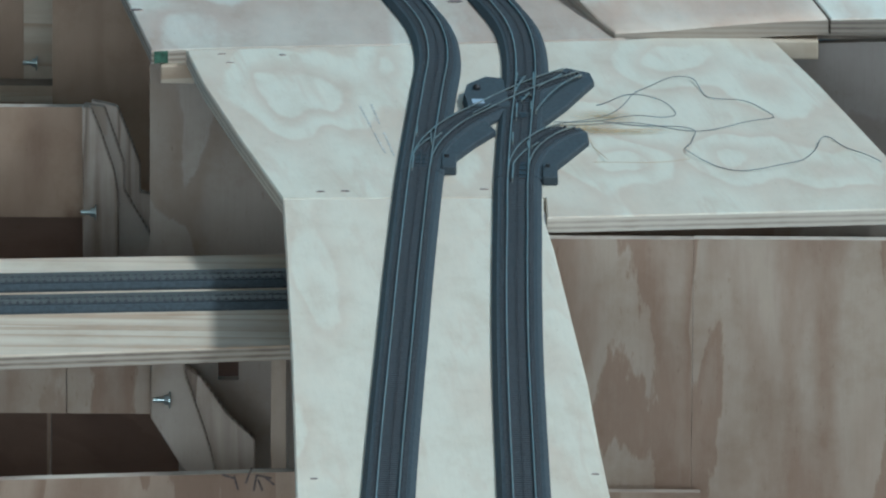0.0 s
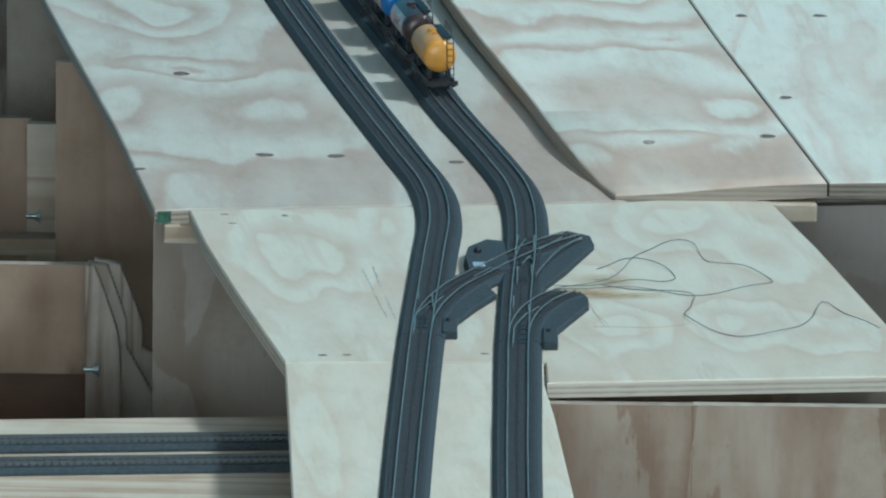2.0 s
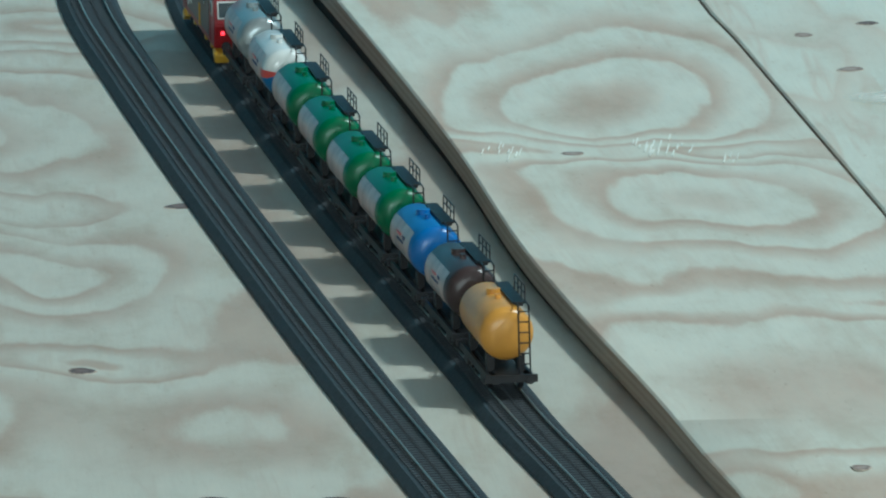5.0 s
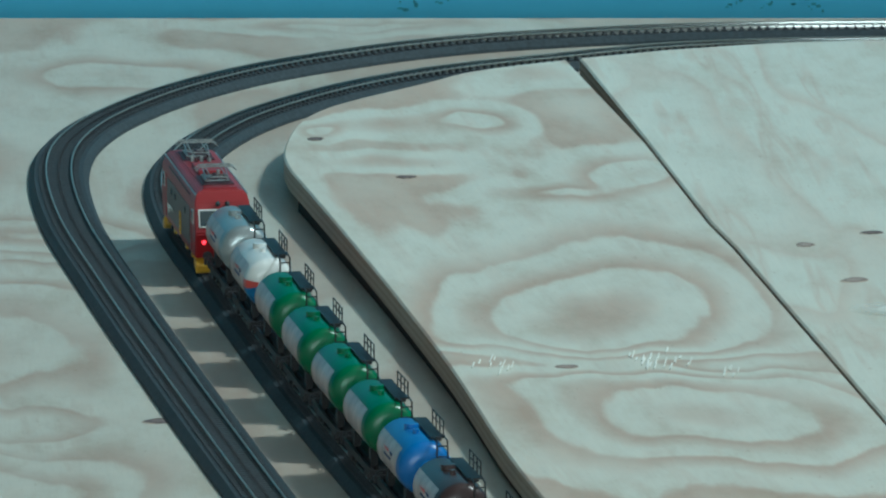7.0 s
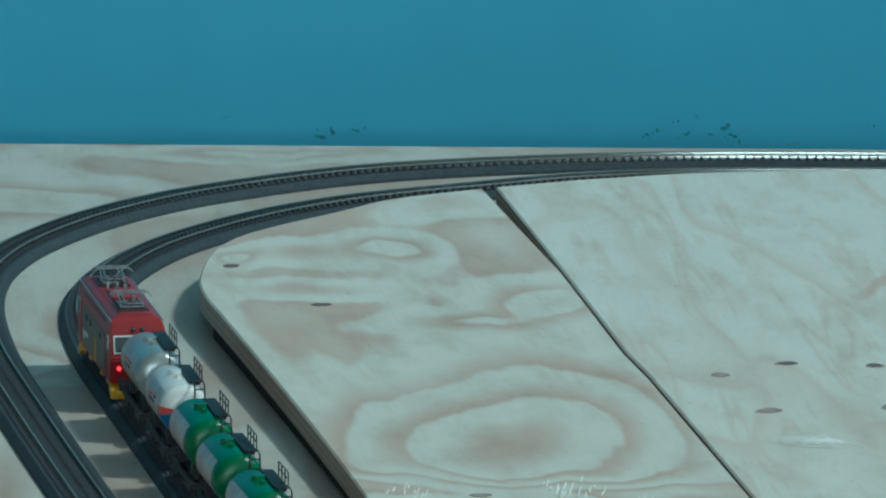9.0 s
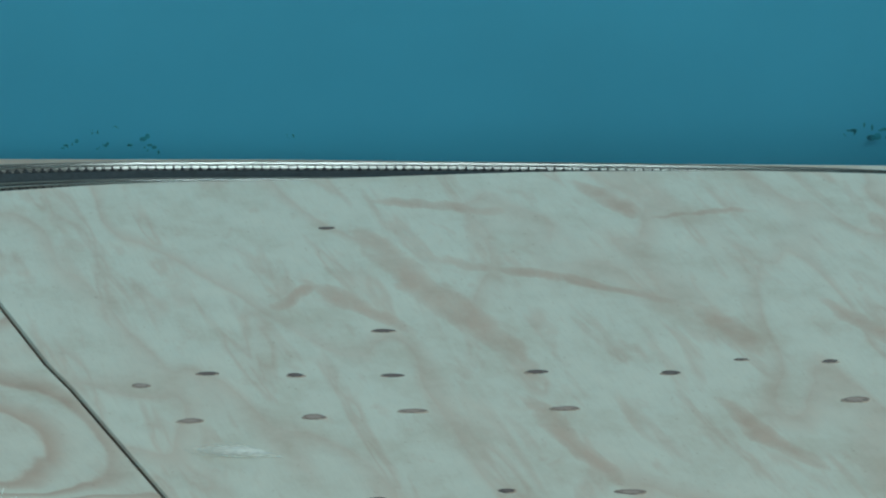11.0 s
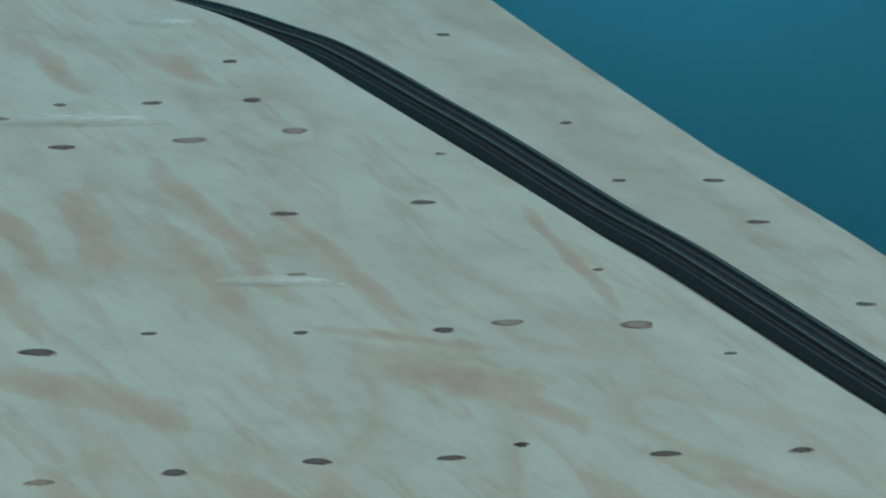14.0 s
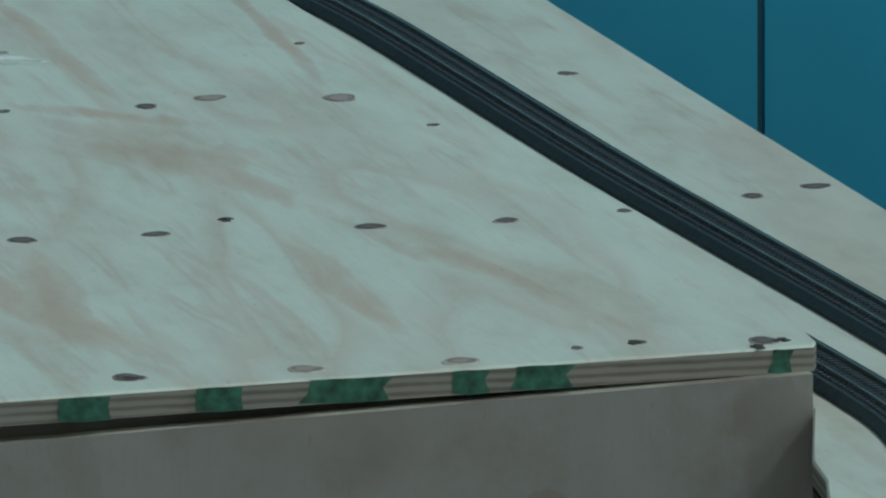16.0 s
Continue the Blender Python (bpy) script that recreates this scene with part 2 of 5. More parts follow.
def ply_edge_material(name, light, dark):
    m, nt, b = material(name, 0.75)
    co = nt.nodes.new("ShaderNodeTexCoord")
    w = node(nt, "ShaderNodeTexWave", Scale=68.0, Distortion=0.8, Detail=2.0)
    w.bands_direction = "Z"
    nt.links.new(co.outputs["Object"], w.inputs["Vector"])
    n = node(nt, "ShaderNodeTexNoise", Scale=60.0, Detail=5.0)
    nt.links.new(co.outputs["Object"], n.inputs["Vector"])
    add = nt.nodes.new("ShaderNodeMath")
    add.operation = "MULTIPLY_ADD"
    add.inputs[1].default_value = 0.55
    nt.links.new(n.outputs["Fac"], add.inputs[0])
    sc = nt.nodes.new("ShaderNodeMath")
    sc.operation, sc.inputs[1].default_value = "MULTIPLY", 0.6
    nt.links.new(w.outputs["Fac"], sc.inputs[0])
    nt.links.new(sc.outputs[0], add.inputs[2])
    r = ramp(nt, add.outputs[0], [(0.2, dark), (0.75, light)])
    nt.links.new(r.outputs["Color"], b.inputs["Base Color"])
    return m


PALE = (0.69, 0.69, 0.60)
BOARD_RINGS = ((-0.345, 6.75, 0.088, 0.17, 2.6), (-0.278, 6.30, 0.072, 0.13, 2.5), (-0.350, 6.39, 0.05, 0.09, 1.4), (-0.300, 7.15, 0.10, 0.07, 2.2), (-0.16, 5.84, 0.08, 0.15, 1.35), (-0.30, 5.88, 0.05, 0.14, 1.2),
               (-0.04, 6.12, 0.05, 0.16, 1.2), (-0.1075, 6.72, 0.03, 0.17, 1.2), (-0.27, 7.83, 0.10, 0.08, 1.5), (-0.10, 8.05, 0.11, 0.035, 1.4), (-0.42, 7.45, 0.10, 0.16, 2.3),
               (-0.30, 6.51, 0.06, 0.05, -1.2), (-0.245, 6.03, 0.06, 0.04, -1.3), (-0.27, 5.64, 0.05, 0.03, -0.8), (-0.32, 7.03, 0.06, 0.04, -1.0))
# base board colour, dimmed on the left piece for the light's fall-off
PLY_DIM = veneer("birch_plywood", (0.535, 0.515, 0.44), (0.425, 0.335, 0.265), BOARD_RINGS, seed=(0.4, 0.2, 0), rings=1.3, streaks=0.34, fine=0.34)
PLY_PALE = veneer("pale_birch_plywood", (0.67, 0.655, 0.565), (0.555, 0.445, 0.355), seed=(6.4, 1.2, 0), rings=4.0, streaks=0.5, weak=0.55)
CROSS_RINGS = ((-0.115, 5.24, 0.035, 0.12, 1.7), (-0.150, 5.36, 0.030, 0.10, 1.2), (-0.065, 5.42, 0.025, 0.12, 1.2), (0.135, 5.01, 0.040, 0.07, 1.6), (0.245, 5.02, 0.050, 0.08, 1.8), (0.330, 5.00, 0.030, 0.06, 1.2), (0.19, 5.40, 0.060, 0.10, 1.7), (0.28, 5.28, 0.045, 0.09, 1.4), (0.12, 5.22, 0.040, 0.05, 1.0))
PLY_CROSS = veneer("crossing_plywood", (0.615, 0.595, 0.490), (0.525, 0.425, 0.325), CROSS_RINGS, seed=(2.4, 1.2, 0), rings=2.8, streaks=0.5, weak=0.75, onset=0.36, turn=8.0, soil=0.7, fine=0.45, warp=(0.10, 0.16))
DECK_RINGS = ((0.050, 6.74, 0.092, 0.245, 3.2), (0.125, 6.385, 0.105, 0.13, 2.6), (0.15, 5.88, 0.08, 0.17, 1.2), (-0.02, 7.45, 0.032, 0.055, 1.4), (0.078, 7.25, 0.038, 0.065, 1.6), (-0.08, 7.43, 0.040, 0.05, 1.0),
              (-0.09, 7.29, 0.055, 0.035, 1.1), (0.02, 7.17, 0.060, 0.035, 0.9), (0.02, 7.61, 0.045, 0.06, 1.2), (-0.128, 7.41, 0.016, 0.04, 1.3), (0.27, 5.80, 0.05, 0.10, 1.2),
              (0.125, 6.555, 0.06, 0.040, -1.8), (0.030, 6.565, 0.06, 0.035, -1.6), (-0.02, 6.60, 0.05, 0.03, -1.0), (0.20, 6.12, 0.06, 0.04, -1.0), (0.09, 6.10, 0.05, 0.03, -0.8), (0.17, 5.69, 0.08, 0.03, -0.8))
PLY_DECK = veneer("deck_plywood", (0.67, 0.66, 0.57), (0.53, 0.405, 0.315), DECK_RINGS, seed=(3.1, 1.7, 0), rings=1.2, streaks=0.3, fine=0.34, turn=8.0)
NORTH_BARS = ((0.345, 7.50, 0.42, 7.02, 0.016), (0.40, 7.40, 0.548, 7.21, 0.013), (0.548, 7.21, 0.571, 7.04, 0.013), (0.50, 7.69, 0.535, 7.55, 0.013), (0.535, 7.55, 0.60, 7.585, 0.010), (0.69, 7.55, 0.733, 7.06, 0.014),
              (0.418, 6.86, 0.453, 6.61, 0.010), (0.538, 6.84, 0.574, 6.65, 0.010), (0.63, 7.22, 0.667, 7.05, 0.012), (0.273, 7.24, 0.305, 7.31, 0.010), (0.305, 7.31, 0.346, 7.17, 0.012), (0.36, 7.66, 0.443, 7.60, 0.018),
              (0.90, 7.31, 0.915, 7.11, 0.011), (0.98, 7.23, 1.0, 7.09, 0.014))
SOUTH_BARS = ((0.93, 6.84, 0.947, 6.36, 0.010), (0.79, 6.60, 0.792, 6.32, 0.009), (0.81, 6.80, 0.822, 6.45, 0.011), (0.876, 6.77, 0.861, 6.55, 0.015), (0.907, 6.61, 0.919, 6.28, 0.011), (0.981, 6.75, 1.003, 6.35, 0.009), (1.125, 6.60, 1.123, 6.29, 0.007),
              (0.95, 6.29, 1.045, 6.20, 0.014), (0.76, 6.21, 0.83, 6.04, 0.030), (0.955, 6.16, 1.045, 6.11, 0.030), (1.0765, 5.907, 1.164, 5.60, 0.010), (1.0315, 5.85, 1.05, 5.65, 0.011), (0.968, 6.23, 1.058, 5.96, 0.018), (0.838, 5.89, 0.908, 5.63, 0.018),
              (0.893, 5.87, 0.888, 5.67, 0.012), (0.75, 5.90, 0.787, 5.69, 0.014), (0.866, 6.70, 0.854, 6.42, 0.012))
PLY_DECK2 = veneer("second_deck_plywood", PALE, (0.555, 0.405, 0.310), (), NORTH_BARS + SOUTH_BARS, seed=(7.7, 4.1, 0), rings=3.4, streaks=0.46, weak=0.52, onset=0.68, soil=0.85, warp=(0.03, 0.10), bend=(24.0, 6.0, 1.0))
NEAR_RINGS = ((-0.100, 4.52, 0.026, 0.20, 1.1), (-0.112, 4.10, 0.020, 0.12, 1.0), (0.090, 4.38, 0.016, 0.16, 1.0))
PLY_NEAR = veneer("near_plywood", (0.645, 0.612, 0.500), (0.565, 0.465, 0.355), NEAR_RINGS, seed=(5.0, 2.0, 0), rings=2.6, streaks=0.45, weak=0.60, soil=0.75, fine=0.45, warp=(0.08, 0.16))
PLY_BROWN = plywood("brown_plywood", (0.34, 0.255, 0.185), (0.22, 0.14, 0.09), stretch=(14, 9, 2.6), shift=(2, 8, 1), bands=4, along=2, cover=1.0, fade=0.55)
PLY_PANEL = plywood("panel_plywood", (0.40, 0.325, 0.25), (0.28, 0.19, 0.13), stretch=(12, 9, 3.0), shift=(1.13, 3, 2), bands=4.5, along=2, cover=1.1, fade=0.5, warp=0.16)
PLY_GREY = plywood("grey_plywood", (0.405, 0.355, 0.300), (0.295, 0.235, 0.180), stretch=(8, 9, 4.0), shift=(4, 3, 6), bands=4, along=2, cover=1.0, fade=0.55)
PINE = plywood("pine_timber", (0.57, 0.50, 0.39), (0.43, 0.32, 0.22), stretch=(0.8, 22, 22), shift=(4, 1, 2), bands=4, along=0, cover=1.0, fade=0.5)
PLY_MODULE = plywood("module_plywood", (0.42, 0.305, 0.212), (0.265, 0.172, 0.112), stretch=(9, 9, 2.2), shift=(3, 3, 2), bands=4, along=2, cover=1.0, fade=0.6, crisp=0.12)
OLDPINE = plywood("weathered_timber", (0.44, 0.375, 0.31), (0.20, 0.15, 0.11), turn=0, stretch=(34, 18, 2.2), shift=(1, 1, 2), bands=6, along=2, cover=1.1, fade=0.5)
EDGE = ply_edge_material("ply_edge", (0.42, 0.37, 0.30), (0.20, 0.155, 0.12))
PALE_EDGE = ply_edge_material("pale_ply_edge", (0.62, 0.57, 0.48), (0.40, 0.34, 0.27))
# plywood colour darkened to stand for shade inside the cut-out
HOLE_SHADE = plywood("hole_shade_plywood", (0.10, 0.07, 0.05), (0.06, 0.04, 0.028), stretch=(14, 9, 2.6), shift=(2, 5, 1), bands=4, along=2)
# brown plywood with the shade of the deep recesses put into its colour
RECESS_SHADE = plywood("recess_shade_plywood", (0.165, 0.098, 0.064), (0.095, 0.052, 0.034), stretch=(5, 9, 9), shift=(2, 5, 1), bands=4, along=0)
PLY_FRONT = plywood("front_plywood", (0.32, 0.287, 0.258), (0.265, 0.225, 0.195), stretch=(7, 9, 7), shift=(1, 3, 6), bands=3, along=2, cover=0.8, fade=0.5)
# ply edge colour darkened for the shade on the deck's front
DECK_EDGE = ply_edge_material("shaded_ply_edge", (0.31, 0.275, 0.225), (0.16, 0.125, 0.10))
SIDE_EDGE = ply_edge_material("sanded_ply_edge", (0.38, 0.33, 0.27), (0.29, 0.245, 0.20))
BED = plain("grey_track_plastic", (0.046, 0.060, 0.070), 0.8, vary=0.22, scale=300, bump=0.3)
BED.node_tree.nodes["Principled BSDF"].inputs["Specular IOR Level"].default_value = 0.25
SLEEPER = plain("dark_sleeper_plastic", (0.049, 0.056, 0.064), 0.75, vary=0.3, scale=400)
RAIL = plain("nickel_rail", (0.30, 0.315, 0.29), 0.42, 0.75)
RAILWEB = plain("polished_rail_side", (0.42, 0.44, 0.43), 0.22, 1.0)
RAILDULL = plain("dull_rail_side", (0.10, 0.115, 0.115), 0.55, 0.4)
WALLBLUE = plain("blue_wall_paint", (0.130, 0.555, 0.83), 0.6, vary=0.05, scale=5)
WALLWHITE = plain("white_room_paint", (0.7, 0.7, 0.68), 0.9)
BLACK = plain("black_plastic", (0.012, 0.012, 0.014), 0.5)
JOINT = plain("dusty_joint_filler", (0.10, 0.19, 0.235), 0.9)
FLOORMAT = plain("grey_concrete", (0.22, 0.21, 0.2), 0.85, scale=6)


# ---- mesh helpers ----
def thing(name, label, category, group="", kind=""):
    return tagged(new(name), label, category, group, kind)


def part(name, bm, mats, parent=None, label=""):
    me = bpy.data.meshes.new(name)
    bm.normal_update()
    bm.to_mesh(me)
    bm.free()
    for m in (mats if isinstance(mats, (list, tuple)) else [mats]):
        me.materials.append(m)
    ob = new(name, me)
    if parent is not None:
        ob.parent = parent
    if label:
        ob["label"] = label
    return ob


def smooth(ob):
    for p in ob.data.polygons:
        p.use_smooth = True
    return ob


def add_box(bm, m, sx, sy, sz, bevel=0.0, index=0):
    g = bmesh.ops.create_cube(bm, size=1.0, matrix=m @ Matrix.Diagonal((sx, sy, sz, 1)))
    if bevel:
        es = list({e for v in g["verts"] for e in v.link_edges})
        r = bmesh.ops.bevel(bm, geom=es, offset=bevel, segments=2, profile=0.5, affect="EDGES")
        faces = r["faces"]
    faces = {f for v in g["verts"] if v.is_valid for f in v.link_faces}
    for f in faces:
        f.material_index = index
    return g["verts"]


def prism(points, z_top, thick, bevel=0.0012):
    """A board from its outline; faces at the sides take the second material. z_top is a number or a function of x, y."""
    bm = bmesh.new()
    zf = z_top if callable(z_top) else (lambda x, y: z_top)
    top = [bm.verts.new((x, y, zf(x, y))) for x, y in points]
    low = [bm.verts.new((x, y, zf(x, y) - thick)) for x, y in points]
    n = len(points)
    ft = bm.faces.new(top)
    bm.faces.new(low[::-1])
    for i in range(n):
        f = bm.faces.new((top[i], low[i], low[(i + 1) % n], top[(i + 1) % n]))
        f.material_index = 1
    bmesh.ops.recalc_face_normals(bm, faces=bm.faces[:])
    if bevel:
        bmesh.ops.bevel(bm, geom=[e for e in ft.edges], offset=bevel, segments=1, affect="EDGES")
    return bm


def spline(points, step=0.006):
    """Catmull-Rom through the points, resampled evenly."""
    p = [Vector((*q, 0)) if len(q) == 2 else Vector(q) for q in points]
    p = [2 * p[0] - p[1]] + p + [2 * p[-1] - p[-2]]
    fine = []
    for i in range(1, len(p) - 2):
        a, b, c, d = p[i - 1:i + 3]
        for k in range(24):
            t = k / 24
            fine.append(0.5 * (2 * b + (c - a) * t + (2 * a - 5 * b + 4 * c - d) * t * t + (3 * b - a - 3 * c + d) * t ** 3))
    fine.append(p[-2])
    out, left = [fine[0]], step
    for a, b in zip(fine, fine[1:]):
        d = (b - a).length
        while d >= left > 0:
            a = a + (b - a) * (left / d)
            out.append(a.copy())
            d = (b - a).length
            left = step
        left -= d
    return out


def sweep(bm, line, profile, index=0, caps=True):
    """A profile of (side, height) carried along a line of points."""
    rings = []
    for i, p in enumerate(line):
        t = (line[min(i + 1, len(line) - 1)] - line[max(i - 1, 0)]).normalized()
        s = t.cross(Vector((0, 0, 1))).normalized()
        rings.append([bm.verts.new(p + s * a + Vector((0, 0, b))) for a, b in profile])
    n = len(profile)
    for r, q in zip(rings, rings[1:]):
        for k in range(n):
            f = bm.faces.new((r[k], r[(k + 1) % n], q[(k + 1) % n], q[k]))
            f.material_index = index
    if caps:
        bm.faces.new(rings[0][::-1])
        bm.faces.new(rings[-1])


# ---- room ----
def room_box(name, cx, cy, cz, sx, sy, sz, mat, label, cat):
    bm = bmesh.new()
    add_box(bm, Matrix.Translation((cx, cy, cz)), sx, sy, sz)
    return tagged(part(name, bm, mat), label, cat, kind="structure")


FLOOR = -0.80
room_box("floor", 0, 1.1, FLOOR - 0.05, 7.2, 15.0, 0.1, FLOORMAT, "grey concrete workshop floor under the layout", "floor")
room_box("wall_west", -3.65, 1.1, 0.9, 0.1, 15.0, 3.4, WALLWHITE, "plain white workshop wall", "wall")
room_box("wall_south", 0, -6.45, 0.9, 7.2, 0.1, 3.4, WALLWHITE, "plain white workshop wall", "wall")
room_box("wall_east", 3.65, 1.1, 0.9, 0.1, 15.0, 3.4, WALLWHITE, "plain white workshop wall", "wall")
room_box("wall_north", -0.9563, 8.33, 0.9, 5.5394, 0.1, 3.4, WALLBLUE, "blue painted wall panel behind the model railway", "wall")
room_box("wall_north_2", 2.7097, 8.33, 0.9, 1.7807, 0.1, 3.4, WALLBLUE, "blue painted wall panel beside a dark joint", "wall")
room_box("wall_joint", 1.8163, 8.331, 0.9, 0.0062, 0.08, 3.4, JOINT, "dark vertical joint between two blue wall panels", "wall")
# unseen slabs; the left one is widened to block sky and dim the left
room_box("ceiling", 0, -3.95, 2.65, 7.2, 4.9, 0.1, WALLWHITE, "unseen white ceiling slab added to bound the sky light", "ceiling")
room_box("ceiling_2", -1.95, 3.5, 2.65, 3.3, 10.0, 0.1, WALLWHITE, "unseen white ceiling slab added to bound the sky light", "ceiling")

# ---- boards ----
T = 0.012
near_board = [(-0.0856, 3.3929), (-0.1037, 3.8953), (-0.1087, 4.1021), (-0.1139, 4.3154), (-0.1181, 4.4633), (-0.1243, 4.6749), (-0.1305, 4.8691),
              (0.0827, 4.8821), (0.0825, 4.8108), (0.0901, 4.7009), (0.0981, 4.5455), (0.1059, 4.3950), (0.1134, 4.2494), (0.1201, 4.0566), (0.1270, 3.9016), (0.1466, 3.3850)]
tagged(part("approach_board", prism(near_board, 0, T), [PLY_NEAR, PALE_EDGE]), "pale plywood strip carrying two tracks", "board")
cross_board = [(-0.1305, 4.8723), (-0.1724, 5.1060), (-0.2054, 5.3028), (-0.2239, 5.4412), (0.0011, 5.4720), (0.1491, 5.4935), (0.2793, 5.5320), (0.3209, 5.3192), (0.3686, 5.0475), (0.4038, 4.8543), (0.0852, 4.8108), (0.0842, 4.8852)]
tagged(part("crossing_board", prism(cross_board, 0, 0.013), [PLY_CROSS, PALE_EDGE]), "pale plywood board under the track crossover", "board")
# split under the deck: the left piece's colour takes in the weaker light there
main_board = [(-0.2538, 5.4380), (-0.2972, 5.7672), (-0.3821, 6.3299), (-0.4967, 7.2306), (-0.6155, 8.1029), (0.3080, 8.0790), (0.5000, 8.0600), (0.5000, 5.5575), (0.3028, 5.556), (0.1492, 5.4985), (0.0011, 5.4771), (-0.2239, 5.4462)]
tagged(part("main_board", prism(main_board, 0, T), [PLY_DIM, EDGE]), "large figured plywood base board with knots", "board")
second_board = [(0.5004, 8.0600), (0.7455, 8.0425), (1.2328, 8.0873),
                (1.2758, 7.7992), (1.2963, 7.4230), (1.3219, 7.0344), (1.3480, 6.7533), (1.3774, 6.3510), (1.3996, 6.0574), (1.4372, 5.4781), (1.46, 5.1), (1.19, 5.1), (1.2051, 5.342), (1.2134, 5.3824), (1.2166, 5.4286), (1.2448, 5.552), (1.2, 5.562), (0.6012, 5.558), (0.5004, 5.5575)]
tagged(part("main_board", prism(second_board, 0, T), [PLY_PALE, EDGE]), "large pale plywood base board with faint figure", "board")


def deck_z(x, y):
    return 0.014 + 0.0166 * (x - 0.14) + 0.0082 * (y - 5.443)


def arc(points, step=0.02):
    return [(p.x, p.y) for p in spline(points, step)]


def droop(x, y):
    return 0.0105 * math.exp(-((x - 0.150) / 0.10) ** 2 - ((y - 5.531) / 0.10) ** 2)


def sag(bm, cx, cy):
    """The board's front corner bends down onto the board below."""
    for k in range(8):
        bmesh.ops.bisect_plane(bm, geom=bm.verts[:] + bm.edges[:] + bm.faces[:], plane_co=(0, cy + 0.02 + 0.035 * k, 0), plane_no=(0, 1, 0))
    for k in range(6):
        bmesh.ops.bisect_plane(bm, geom=bm.verts[:] + bm.edges[:] + bm.faces[:], plane_co=(cx + 0.015 + 0.03 * k, 0, 0), plane_no=(1, 0, 0))
    for v in bm.verts:
        v.co.z -= droop(v.co.x, v.co.y)
    bm.normal_update()
    for f in bm.faces:
        f.smooth = f.normal.z > 0.9 and max(v.co.y for v in f.verts) < cy + 0.27
    return bm


# added board that closes the cut-out; its dark colour is painted shade
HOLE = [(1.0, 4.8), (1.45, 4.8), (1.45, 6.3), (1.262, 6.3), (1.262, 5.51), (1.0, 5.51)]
tagged(part("under_board", prism(HOLE, -0.06, T), [HOLE_SHADE, EDGE]), "added board coloured dark for the shade in the round cut-out", "board")

deck_left = ([(0.1480, 5.5020)] + arc([(0.1165, 5.62), (0.0975, 5.7113), (0.0709, 5.8735), (0.0279, 6.1158), (-0.0028, 6.3100), (-0.0355, 6.5692), (-0.0707, 6.8117), (-0.1081, 7.0518), (-0.1318, 7.1997), (-0.1445, 7.28), (-0.1485, 7.3454), (-0.1428, 7.4355), (-0.1290, 7.4962), (-0.1020, 7.545), (-0.0589, 7.6029), (-0.0234, 7.6522), (0.0446, 7.6943)])
             + [(0.0862, 7.3542), (0.1226, 7.0447), (0.1367, 6.9534), (0.1790, 6.6291), (0.2473, 6.1076), (0.3340, 5.5055)])
tagged(part("left_deck_board", sag(prism(deck_left, deck_z, 0.0138), 0.150, 5.531), [PLY_DECK, SIDE_EDGE]), "raised pale plywood deck with swirling figure and a rounded corner", "board")
deck_right = ([(0.3360, 5.5045), (0.2493, 6.1075), (0.1810, 6.6290), (0.1387, 6.9533), (0.1246, 7.0446), (0.0882, 7.3541), (0.0466, 7.6955)]
              + arc([(0.1042, 7.7221), (0.1937, 7.7457), (0.3247, 7.7500), (0.4721, 7.7620), (0.5883, 7.7527), (0.6652, 7.7392), (0.7523, 7.7097), (0.8529, 7.6539), (0.9355, 7.5694), (0.9883, 7.4965), (1.0300, 7.4131), (1.0558, 7.3269), (1.0769, 7.2146), (1.1015, 7.0130), (1.1422, 6.6684), (1.1807, 6.3123), (1.2120, 6.0268), (1.2349, 5.8362), (1.2488, 5.6799)])
              + [(1.2479, 5.5584), (1.2443, 5.5479), (0.9665, 5.5420), (0.8238, 5.5370), (0.6993, 5.5170)])
tagged(part("right_deck_board", prism(deck_right, deck_z, 0.0135), [PLY_DECK2, DECK_EDGE]), "raised pale plywood deck dotted with dark knots", "board")

# added strip, near black: paints the shade in the gap below the deck edge
GAP_SHADE = plain("gap_shade_black", (0.008, 0.007, 0.007), 0.95)
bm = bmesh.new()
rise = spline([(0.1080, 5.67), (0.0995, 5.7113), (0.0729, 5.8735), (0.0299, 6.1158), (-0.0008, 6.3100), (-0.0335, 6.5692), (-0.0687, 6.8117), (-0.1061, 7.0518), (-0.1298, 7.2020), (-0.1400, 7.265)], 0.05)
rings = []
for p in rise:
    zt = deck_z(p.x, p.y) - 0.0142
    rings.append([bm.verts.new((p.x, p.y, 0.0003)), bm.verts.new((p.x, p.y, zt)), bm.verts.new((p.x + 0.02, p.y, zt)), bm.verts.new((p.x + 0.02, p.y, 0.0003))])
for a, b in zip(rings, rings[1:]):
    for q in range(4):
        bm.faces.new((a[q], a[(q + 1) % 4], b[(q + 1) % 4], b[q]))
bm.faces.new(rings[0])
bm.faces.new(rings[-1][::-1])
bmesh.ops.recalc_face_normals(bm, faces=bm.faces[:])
tagged(part("deck_riser", bm, GAP_SHADE), "added black strip that paints the shade in the gap under the deck edge", "riser")

